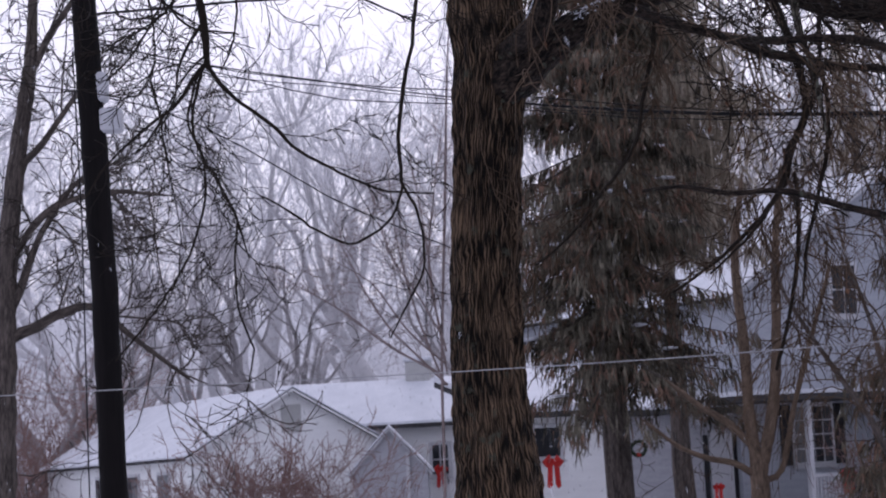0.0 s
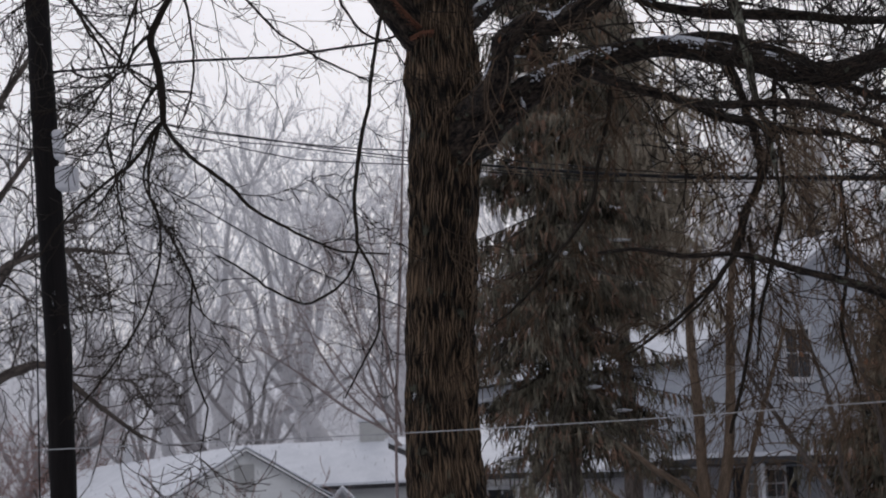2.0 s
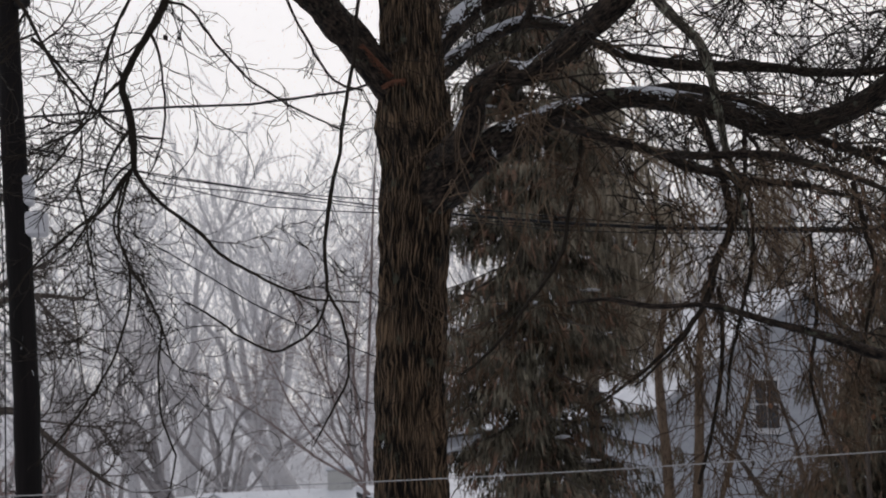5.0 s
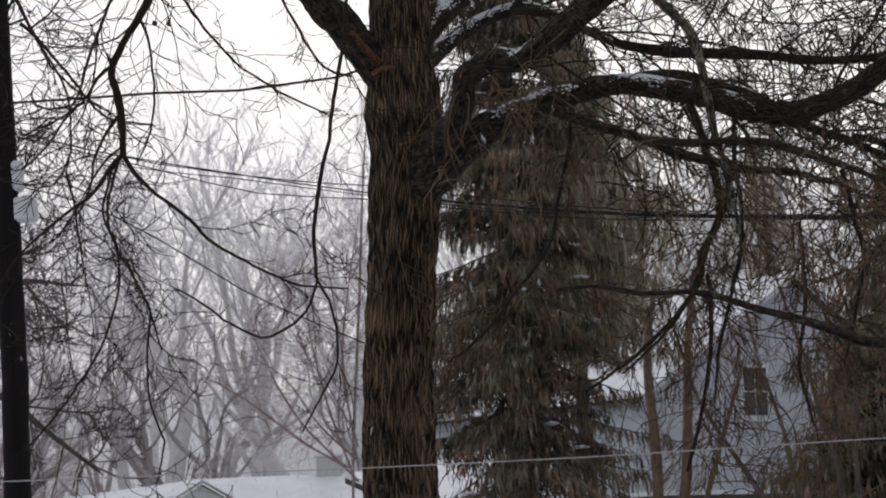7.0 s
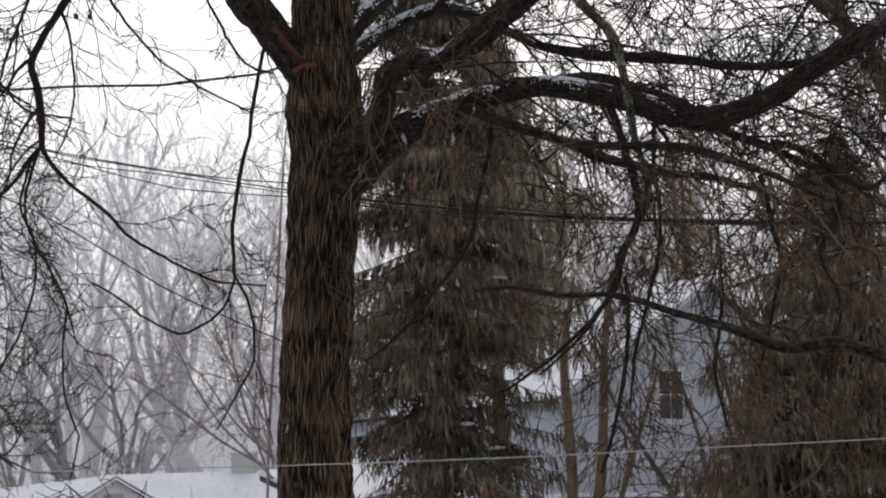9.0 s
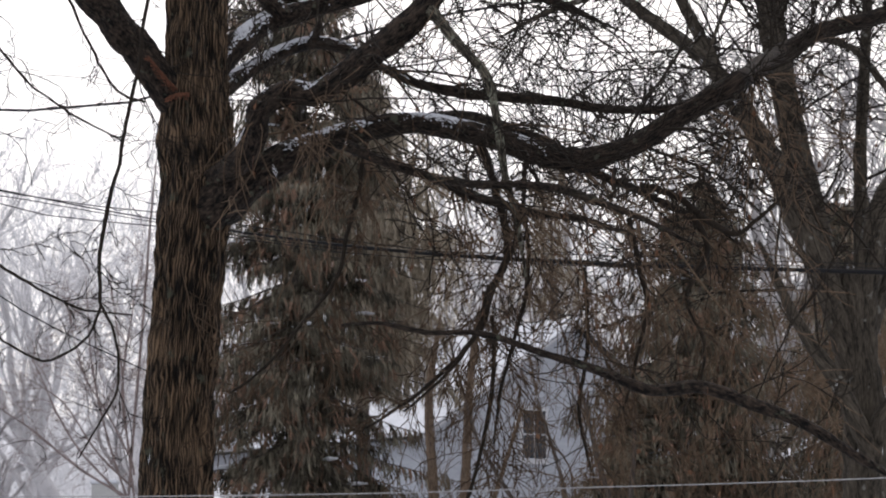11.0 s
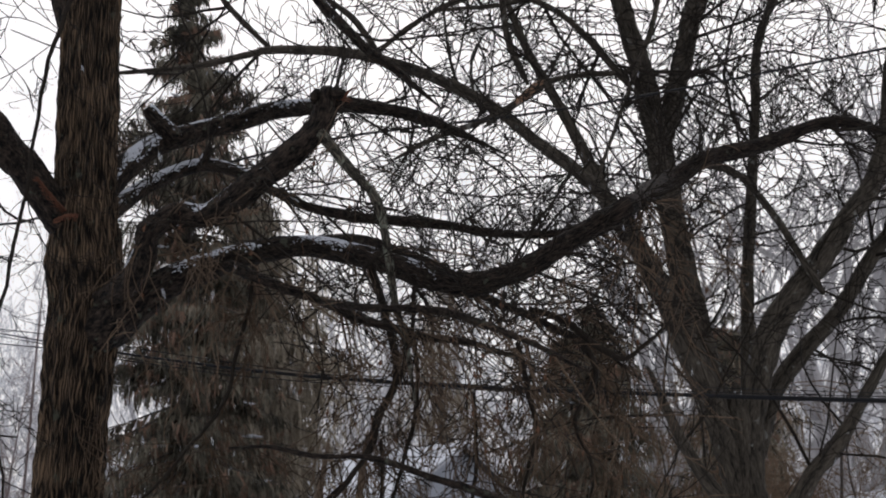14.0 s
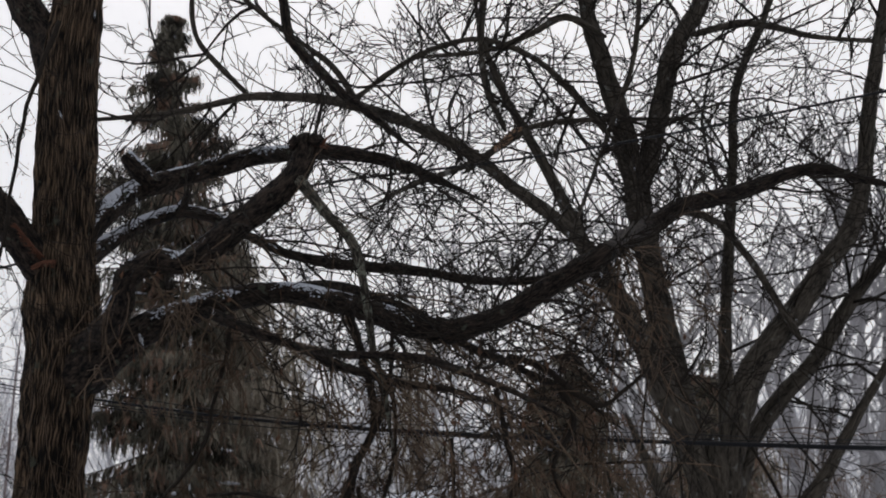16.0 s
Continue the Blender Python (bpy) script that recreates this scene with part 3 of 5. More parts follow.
DROOP = [
    ('hanging_branch', [(3.14, 23.00, 5.91, 0.042), (3.27, 23.00, 5.56, 0.037), (3.39, 23.00, 5.13, 0.037), (3.40, 23.00, 4.76, 0.037), (3.25, 23.00, 4.45, 0.037), (3.19, 23.00, 4.18, 0.032), (3.06, 23.00, 3.98, 0.026), (2.78, 23.00, 3.68, 0.021), (2.40, 23.00, 3.38, 0.016), (2.08, 23.00, 3.18, 0.010)]),
    ('hanging_branch', [(2.08, 23.00, 5.84, 0.021), (2.03, 23.00, 5.39, 0.021), (1.91, 23.00, 4.97, 0.019), (1.84, 23.00, 4.60, 0.018), (1.45, 23.00, 4.09, 0.016), (1.17, 23.00, 3.74, 0.014), (0.85, 23.00, 3.49, 0.010)]),
    ('hanging_branch', [(3.26, 23.00, 4.23, 0.021), (3.27, 23.00, 3.66, 0.021), (3.17, 23.00, 3.04, 0.018), (2.98, 23.00, 2.42, 0.016)]),
    ('hanging_branch', [(3.65, 23.00, 5.98, 0.027), (3.56, 23.00, 5.28, 0.021), (3.62, 23.00, 4.59, 0.021), (3.36, 23.00, 3.65, 0.018), (3.27, 23.00, 3.03, 0.010)]),
    ('hanging_branch', [(4.15, 23.00, 4.68, 0.021), (4.15, 23.00, 3.83, 0.021), (4.07, 23.00, 3.36, 0.018), (4.19, 23.00, 2.79, 0.011)]),
    ('hanging_branch', [(3.48, 22.50, 5.18, 0.026), (3.37, 22.50, 4.76, 0.026), (3.14, 22.50, 4.34, 0.026), (3.06, 22.50, 4.03, 0.021), (2.75, 22.50, 3.62, 0.015), (2.39, 22.50, 3.31, 0.010)]),
    ('hanging_branch', [(4.48, 22.50, 5.09, 0.031), (4.58, 22.50, 4.57, 0.026), (4.63, 22.50, 4.26, 0.021), (4.52, 22.50, 3.74, 0.016), (4.41, 22.50, 3.32, 0.010)]),
    ('hanging_branch', [(5.07, 22.50, 5.11, 0.031), (5.22, 22.50, 4.79, 0.026), (5.00, 22.50, 4.37, 0.021), (5.16, 22.50, 3.95, 0.016), (5.10, 22.50, 3.54, 0.010)]),
    ('hanging_branch', [(5.92, 22.50, 5.32, 0.016), (5.72, 22.50, 5.11, 0.021), (5.48, 22.50, 4.97, 0.026), (5.18, 22.50, 5.10, 0.032), (4.92, 22.50, 5.30, 0.031), (4.60, 22.50, 5.40, 0.031)]),
]


def kinked(rows):
    """The crooked line of a thin hanging branch."""
    pts, rad = smooth_path(rows, 0.07)
    for k, p in enumerate(pts):
        bend = Vector((noise.noise(p * 3.1), 0, noise.noise(p * 3.3 + Vector((7, 0, 0))))) * 0.024
        knot = Vector((noise.noise(p * 11), 0, noise.noise(p * 11 + Vector((3, 0, 0))))) * 0.011
        pts[k] = p + bend + knot
    return pts, rad


# limb: how thick the snow lies, and from where to where along it
SNOWY = {1: (0.8, 0.12, 0.37, 1300), 2: (0.5, 0.26, 0.75, 900), 3: (1.2, 0.05, 0.62, 1900), 4: (1.15, 0.06, 0.5, 1700), 8: (0.05, 0.1, 0.6), 9: (-0.25, 0.45, 0.95)}


def main_tree():
    rng = random.Random(11)
    tree = thing("tree", (MAIN_TRUNK[0][1][0][0], 24, 0), "large bare tree with furrowed brown bark and snow on limbs", "tree")
    g = Geo()
    rows = [(MAIN_TRUNK[0][1][0][0], 24.0, -0.1, 0.60)] + MAIN_TRUNK[0][1]
    pts, rad = smooth_path(rows, 0.035)
    g.tube(pts, rad, 150, rough=0.10, fold=0.022)
    hold("trunk", g.mesh("trunk", BARK), tree, "thick trunk with deep vertical bark furrows")
    for i, (name, rows) in enumerate(MAIN_LIMBS):
        g = Geo()
        pts, rad = smooth_path(rows if i in (2, 10) else pointed(rows), 0.05)
        g.tube(pts, rad, 30 if rad[0] > 0.08 else 14, rough=0.26, fold=0.008)
        limb = hold(name, g.mesh(name, LICHEN_BARK if i == 5 else LIMB_BARK), tree, "grey-green lichened limb" if i == 5 else "")
        if i in SNOWY:
            s = snow_dust(rows, rng, *SNOWY[i])
            hold("snow_dusting", s.mesh("snow_dusting", SNOW), limb, "fresh snow clinging along the top of the limb", "stuff")
    s = snow_dust([(0.26, 23.62, 6.31, 0.05), (0.34, 23.60, 6.34, 0.06), (0.45, 23.61, 6.36, 0.05)], rng, 1.6, 0.0, 1.0, 2600)
    u = snow_dust([(0.32, 23.62, 6.42, 0.04), (0.20, 23.55, 6.52, 0.05), (0.04, 23.46, 6.70, 0.04)], rng, 0.9, 0.0, 1.0, 1100)
    for ring in u.f:
        s.face(*[u.v[k] for k in ring])
    hold("peeling_bark", s.mesh("peeling_bark", SCAR), tree, "reddish peeling bark at the fork", "stuff")
    for name, rows in HANG + DROOP:
        g = Geo()
        pts, rad = kinked(rows)
        g.tube(pts, rad, 7, rough=0.15)
        hold(name, g.mesh(name, TWIG), tree)
    end = Vector(MAIN_LIMBS[2][1][-1][:3])
    g = Geo()
    for _ in range(9):
        c = end + Vector((rng.gauss(0.04, 0.085), rng.gauss(-0.03, 0.04), rng.gauss(-0.10, 0.05)))
        d = Vector((rng.gauss(0, 1), rng.gauss(0, 1), rng.gauss(0.3, 0.8))).normalized() * rng.uniform(0.03, 0.07)
        g.tube([c - d, c - d * 0.5, c + d * 0.4, c + d], [0.025, 0.062, 0.055, 0.02], 10, rough=0.5)
    hold("burr", g.mesh("burr", LIMB_BARK), tree, "lumpy dark burr at the broken limb end")
    g = Geo()
    for _ in range(9):
        d = Vector((rng.gauss(0, 1), rng.gauss(0, 1), rng.gauss(0.5, 0.8)))
        grow(g, end + Vector((rng.gauss(0.03, 0.07), -0.06, -0.08)), d, rng.uniform(0.08, 0.2), 0.02, 1, rng, 0.0, 0.25, 2, 5)
    hold("splinters", g.mesh("splinters", SCAR), tree, "reddish splinters on the burr", "stuff")
    # snow-topped broken stubs on the two upper limbs
    for rows in ([(1.40, 24.45, 7.36, 0.10), (1.28, 24.42, 7.50, 0.085), (1.18, 24.40, 7.60, 0.075), (1.13, 24.40, 7.66, 0.055)],
                 [(1.72, 25.05, 7.25, 0.05), (1.77, 25.0, 7.34, 0.042), (1.80, 25.0, 7.45, 0.03)]):
        g = Geo()
        pts, rad = smooth_path(rows, 0.04)
        g.tube(pts, rad, 14, rough=0.3, fold=0.006)
        stub = hold("stub", g.mesh("stub", LIMB_BARK), tree, "short broken stub capped with snow")
        hold("snow_dusting", snow_dust(rows, rng, 1.3, 0.0, 1.0, 1400).mesh("snow_dusting", SNOW), stub, "", "stuff")
    # twigs: hanging below the right-hand limbs, long arcs above and between them
    g, low = Geo(), Geo()
    for i, (name, rows) in enumerate(MAIN_LIMBS):
        if i == 0:
            sprout(g, rows, rng, 2.0, 0.9, 0.008, 2, -0.03, 0.45, 3)
        elif i in (1, 2, 8, 6, 7):
            first_twig = 0.28 if i in (1, 2) else 0.12
            last_twig = 0.62 if i == 1 else 1.0
            sprout(low, rows, rng, 2.4, 1.9, 0.012, 2, -0.12, first_twig, 3, (0.45, 0, -1.0), 0.9, rmin=0.005, wiggle=0.17, stop=last_twig)
            sprout(low, rows, rng, 2.2, 1.0, 0.009, 2, -0.16, first_twig, 3, (0.35, 0, -1.0), 0.9, rmin=0.005, wiggle=0.18, stop=last_twig)
            sprout(g, rows, rng, 3.6, 1.2, 0.010, 2, 0.02, 0.3, 3, (0, 0, 1.0), 0.4, rmin=0.0055, wiggle=0.13)
        elif i in (3, 4):
            sprout(g, rows, rng, 4.6, 1.1, 0.009, 2, 0.0, 0.3, 3, rmin=0.005, wiggle=0.17)
        else:
            sprout(g, rows, rng, 3.2, 0.9, 0.007, 2, -0.05, 0.2, 3, rmin=0.005)
    hold("twig_tangle", g.mesh("twig_tangle", TWIG), tree, "dense tangle of dark bare twigs", "stuff")
    hold("twig_tangle", low.mesh("twig_tangle", BROWN_TWIG), tree, "long brown twigs hanging below the limbs", "stuff")
    g = Geo()
    for i in (1, 2, 3, 4, 8, 10, 11):
        sprout(g, MAIN_LIMBS[i][1], rng, 1.8, 2.0, 0.018, 3, 0.0, 0.32, 3, (0.5, 0, 0.1), 0.5, rmin=0.006, wiggle=0.17)
    hold("branch_tangle", g.mesh("branch_tangle", TWIG), tree, "arching bare side branches", "stuff")
    g = Geo()
    for k, (name, rows) in enumerate(HANG):
        pts, rad = kinked(rows)
        crooked = [(*p, q) for p, q in zip(pts, rad)]
        sprout(g, crooked, rng, 3.2, 0.4, 0.0048, 1, -0.02, 0.05, 4, rmin=0.0034, wiggle=0.24, lean=(0.4, 1.1))
        sprout(g, crooked, rng, 1.1, 0.9, 0.0065, 2, -0.02, 0.05, 4, rmin=0.0036, wiggle=0.2, lean=(0.4, 1.0))
        if k in (0, 12, 13, 14, 15):
            sprout(g, crooked, rng, 2.6, 1.15, 0.010, 2, -0.03, 0.05, 3, (-0.8, 0, -0.1), 0.7, rmin=0.0042, wiggle=0.18)
    hold("twig_tangle", g.mesh("twig_tangle", TWIG), tree, "hanging twigs in long thin arcs", "stuff")
    g = Geo()
    for name, rows in DROOP:
        sprout(g, rows, rng, 5.0, 0.7, 0.0065, 2, -0.14, 0.05, 3, rmin=0.005)
    hold("twig_tangle", g.mesh("twig_tangle", RED_TWIG), tree, "reddish drooping twigs", "stuff")
    g = Geo()
    for i in (1, 1, 2, 6, 7, 8, 8, 9):
        pts, _ = smooth_path(MAIN_LIMBS[i][1], 0.1)
        for _ in range(16):
            p = pts[rng.randint(len(pts) // 3, len(pts) - 1)] + Vector((rng.uniform(-0.3, 0.3), rng.uniform(-0.3, 0.1), -rng.uniform(0.1, 1.3)))
            a = rng.uniform(0, 6.28)
            side = Vector((math.cos(a), math.sin(a), 0.2)) * rng.uniform(0.012, 0.024)
            down = Vector((rng.uniform(-0.02, 0.02), rng.uniform(-0.02, 0.02), -rng.uniform(0.04, 0.09)))
            fold = Vector((-math.sin(a), math.cos(a), 0)) * 0.012
            g.face(p, p + down * 0.5 + side + fold, p + down)
            g.face(p, p + down, p + down * 0.5 - side + fold)
            g.tube([p, p + Vector((rng.uniform(-0.02, 0.02), 0, 0.12))], [0.002, 0.003], 3)
    hold("dead_leaves", g.mesh("dead_leaves", DRY_LEAF), tree, "few curled brown leaves still hanging", "stuff")
    return tree


main_tree()



def seed_pod(place, size):
    pod = thing("seed_pod", place, "dry dark seed pod hanging from a thin twig", "seed pod", "seed pods")
    rngp = random.Random(int(size * 10000))
    g = Geo()
    for _ in range(40):
        d = Vector((rngp.gauss(0, 1), rngp.gauss(0, 1), rngp.gauss(0, 1))).normalized()
        g.tube([d * size * 0.2, d * size * rngp.uniform(0.75, 1.1)], [size * 0.3, size * 0.06], 5)
    ob = new("husk", g.mesh("husk", POD))
    ob.parent = pod
    g = Geo()
    g.tube([Vector((0, 0, 0)), Vector((0.03, 0, 0.12)), Vector((0.02, 0.02, 0.3)), Vector((0.05, 0, 0.55))], [0.004, 0.003, 0.003, 0.004], 4)
    ob = new("stalk", g.mesh("stalk", TWIG))
    ob.parent = pod
    return pod


seed_pod((-1.62, 21.00, 6.31), 0.030)
seed_pod((-1.50, 21.00, 6.30), 0.026)
# ---- maple behind ----
MAPLE = [
    ('trunk', [(9.11, 31.00, 1.03, 0.306), (9.14, 31.00, 2.15, 0.287), (9.14, 31.00, 3.14, 0.267), (9.15, 31.00, 3.93, 0.248), (9.14, 31.00, 4.58, 0.228), (9.09, 31.00, 5.30, 0.189), (9.04, 31.00, 5.66, 0.149)]),
    ('stem', [(9.08, 31.00, 4.14, 0.168), (8.96, 31.00, 4.79, 0.174), (8.78, 31.00, 5.44, 0.179), (8.53, 31.00, 6.09, 0.184), (8.14, 31.00, 6.97, 0.159), (7.71, 31.00, 7.77, 0.134), (7.38, 31.00, 8.24, 0.115), (7.16, 31.00, 8.72, 0.085), (6.87, 31.00, 9.31, 0.070), (6.58, 31.00, 9.83, 0.060), (6.33, 31.00, 10.27, 0.055), (6.07, 31.00, 10.95, 0.040), (5.93, 31.00, 11.63, 0.025)]),
    ('stem', [(9.24, 31.50, 4.04, 0.171), (9.15, 31.50, 4.77, 0.171), (8.92, 31.50, 5.65, 0.182), (8.61, 31.50, 6.91, 0.192), (8.37, 31.50, 8.11, 0.183), (8.20, 31.50, 9.17, 0.169), (8.03, 31.50, 10.01, 0.149), (7.81, 31.50, 10.77, 0.134), (7.56, 31.50, 11.70, 0.104), (7.42, 31.50, 12.87, 0.073)]),
    ('stem', [(8.19, 31.50, 9.08, 0.143), (8.39, 31.50, 9.63, 0.133), (8.58, 31.50, 10.42, 0.134), (8.76, 31.50, 11.13, 0.125), (9.12, 31.50, 11.74, 0.115), (9.33, 31.50, 12.35, 0.090), (9.44, 31.50, 13.33, 0.064)]),
    ('stem', [(9.14, 31.00, 4.49, 0.179), (9.20, 31.00, 5.43, 0.179), (9.34, 31.00, 6.09, 0.180), (9.59, 31.00, 6.76, 0.181), (10.11, 31.00, 7.44, 0.172), (10.60, 31.00, 8.13, 0.143), (10.99, 31.00, 8.68, 0.134), (11.20, 31.00, 9.45, 0.114), (11.32, 31.00, 10.39, 0.104), (11.55, 31.00, 11.58, 0.090), (11.73, 31.00, 12.47, 0.075)]),
    ('stem', [(9.44, 32.00, 4.81, 0.123), (9.48, 32.00, 6.08, 0.103), (9.50, 32.00, 7.30, 0.088), (9.59, 32.00, 8.54, 0.078), (9.68, 32.00, 9.64, 0.068), (9.76, 32.00, 10.76, 0.064), (10.17, 32.00, 11.74, 0.054), (10.41, 32.00, 12.40, 0.043)]),
    ('stem', [(9.50, 32.00, 5.03, 0.174), (9.78, 32.00, 5.86, 0.144), (10.15, 32.00, 6.40, 0.124), (10.73, 32.00, 7.02, 0.115), (11.24, 32.00, 7.80, 0.105), (11.62, 32.00, 8.28, 0.085), (12.09, 32.00, 8.85, 0.064)]),
    ('limb', [(7.38, 30.60, 8.11, 0.098), (6.87, 30.60, 8.58, 0.088), (6.28, 30.60, 9.00, 0.079), (5.78, 30.60, 9.39, 0.074), (5.12, 30.60, 9.70, 0.074), (4.39, 30.60, 9.93, 0.069), (3.81, 30.60, 10.02, 0.064), (3.02, 30.60, 10.02, 0.054), (2.67, 30.60, 9.94, 0.044), (1.96, 30.60, 9.76, 0.039), (1.01, 30.60, 9.64, 0.024)]),
    ('limb', [(10.08, 30.70, 7.16, 0.045), (9.68, 30.70, 7.82, 0.050), (9.43, 30.70, 8.19, 0.050), (9.06, 30.70, 8.59, 0.045), (8.61, 30.70, 8.73, 0.035)]),
    ('limb', [(4.45, 31.00, 10.04, 0.040), (4.08, 31.00, 10.56, 0.040), (3.71, 31.00, 10.84, 0.035), (3.20, 31.00, 11.20, 0.030), (2.69, 31.00, 11.63, 0.025)]),
    ('limb', [(4.30, 31.00, 10.08, 0.035), (4.75, 31.00, 10.47, 0.035), (5.34, 31.00, 10.84, 0.035), (6.02, 31.00, 11.02, 0.040), (6.69, 31.00, 10.82, 0.040), (7.14, 31.00, 10.45, 0.045), (7.59, 31.00, 9.94, 0.045)]),
    ('limb', [(2.92, 31.00, 10.21, 0.035), (2.55, 31.00, 10.57, 0.040), (2.33, 31.00, 10.86, 0.035), (2.25, 31.00, 11.23, 0.035), (2.28, 31.00, 11.84, 0.030)]),
    ('limb', [(5.85, 31.00, 9.27, 0.030), (6.37, 31.00, 9.66, 0.045), (6.83, 31.00, 9.91, 0.040), (7.74, 31.00, 10.00, 0.035), (8.66, 31.00, 10.05, 0.025)]),
    ('stem', [(9.17, 30.50, 3.26, 0.166), (9.24, 30.50, 3.76, 0.147), (9.48, 30.50, 4.11, 0.132), (9.83, 30.50, 4.69, 0.118), (10.25, 30.50, 5.19, 0.099), (10.73, 30.50, 6.00, 0.070), (11.20, 30.50, 6.74, 0.050), (11.69, 30.50, 7.63, 0.030), (12.03, 30.50, 8.39, 0.015)]),
    ('stem', [(9.13, 30.50, 3.33, 0.127), (8.93, 30.50, 3.76, 0.117), (8.65, 30.50, 4.35, 0.102), (8.33, 30.50, 4.81, 0.083), (8.05, 30.50, 5.31, 0.063), (7.84, 30.50, 5.80, 0.044)]),
    ('limb', [(4.56, 30.40, 8.64, 0.024), (5.00, 30.40, 8.89, 0.034), (5.43, 30.40, 9.06, 0.039), (5.79, 30.40, 9.21, 0.039), (6.10, 30.40, 9.41, 0.044)]),
    ('torn_stub', [(6.05, 30.38, 9.37, 0.044), (6.19, 30.38, 9.49, 0.049), (6.32, 30.38, 9.62, 0.054), (6.42, 30.38, 9.68, 0.020)]),
    ('limb', [(8.96, 31.00, 11.23, 0.046), (9.55, 31.00, 11.40, 0.052), (10.02, 31.00, 11.37, 0.047), (10.57, 31.00, 11.26, 0.037), (11.58, 31.00, 11.23, 0.026)]),
    ('limb', [(7.61, 31.00, 11.17, 0.046), (7.16, 31.00, 11.38, 0.051), (6.70, 31.00, 11.13, 0.046), (6.09, 31.00, 10.87, 0.035), (5.34, 31.00, 10.76, 0.025)]),
    ('limb', [(6.30, 31.00, 9.89, 0.045), (6.08, 31.00, 10.41, 0.045), (6.02, 31.00, 11.10, 0.050), (6.10, 31.00, 11.80, 0.051)]),
    ('limb', [(6.95, 30.00, 8.19, 0.019), (7.25, 30.00, 9.00, 0.024), (7.56, 30.00, 9.82, 0.029), (7.80, 30.00, 10.50, 0.035), (7.90, 30.00, 11.34, 0.035), (7.84, 30.00, 11.94, 0.035)]),
]
ORNA = [
    ('trunk', [(4.64, 40.00, -1.61, 0.170), (4.76, 40.00, 0.33, 0.163), (4.82, 40.00, 1.04, 0.156), (4.83, 40.00, 1.57, 0.141)]),
    ('stem', [(4.79, 40.00, 1.53, 0.106), (4.72, 40.00, 2.47, 0.092), (4.71, 40.00, 3.37, 0.085), (4.66, 40.00, 4.28, 0.078), (4.65, 40.00, 5.00, 0.064), (4.80, 40.00, 5.91, 0.043)]),
    ('stem', [(4.87, 40.00, 1.53, 0.106), (5.07, 40.00, 2.28, 0.099), (5.20, 40.00, 3.17, 0.085), (5.26, 40.00, 4.07, 0.078), (5.31, 40.00, 5.06, 0.064), (5.44, 40.00, 6.05, 0.043)]),
    ('stem', [(4.74, 40.00, 1.40, 0.057), (4.44, 40.00, 1.59, 0.056), (4.00, 40.00, 1.70, 0.049), (3.56, 40.00, 1.91, 0.035), (3.22, 40.00, 2.19, 0.028)]),
    ('stem', [(4.72, 40.00, 1.85, 0.057), (4.39, 40.00, 2.22, 0.056), (3.96, 40.00, 2.51, 0.049), (3.62, 40.00, 2.80, 0.035)]),
    ('stem', [(4.89, 40.00, 1.30, 0.057), (5.19, 40.00, 1.46, 0.050), (5.44, 40.00, 2.44, 0.042), (5.72, 40.00, 3.32, 0.043), (5.89, 40.00, 3.85, 0.036), (6.12, 40.00, 4.56, 0.028)]),
]
LEFT = [
    ('trunk', [(-7.58, 42.00, -0.85, 0.231), (-7.53, 42.00, 0.92, 0.215), (-7.49, 42.00, 2.23, 0.200), (-7.41, 42.00, 3.92, 0.184), (-7.30, 42.00, 5.62, 0.169), (-7.15, 42.00, 6.96, 0.155), (-6.91, 42.00, 8.29, 0.132), (-6.78, 42.00, 9.25, 0.101), (-6.69, 42.00, 10.41, 0.070)]),
    ('limb', [(-7.34, 42.00, 4.68, 0.092), (-7.07, 42.00, 5.23, 0.077), (-6.76, 42.00, 5.98, 0.062), (-6.16, 42.00, 6.81, 0.046), (-5.48, 42.00, 7.16, 0.031)]),
    ('limb', [(-7.35, 42.00, 4.30, 0.108), (-6.91, 42.00, 4.46, 0.100), (-6.43, 42.00, 4.68, 0.084), (-5.86, 42.00, 4.74, 0.061), (-5.22, 42.00, 4.18, 0.046), (-4.49, 42.00, 3.58, 0.030)]),
    ('limb', [(-7.12, 42.00, 7.15, 0.077), (-6.70, 42.00, 7.51, 0.062), (-6.20, 42.00, 8.16, 0.046), (-5.70, 42.00, 8.81, 0.031)]),
    ('limb', [(-6.75, 42.00, 8.86, 0.070), (-6.44, 42.00, 9.43, 0.062), (-6.03, 42.00, 9.99, 0.047)]),
    ('limb', [(-7.33, 42.00, 5.44, 0.077), (-6.85, 42.00, 6.17, 0.069), (-6.36, 42.00, 6.53, 0.062), (-5.50, 42.00, 6.68, 0.046), (-4.74, 42.00, 6.59, 0.023)]),
]
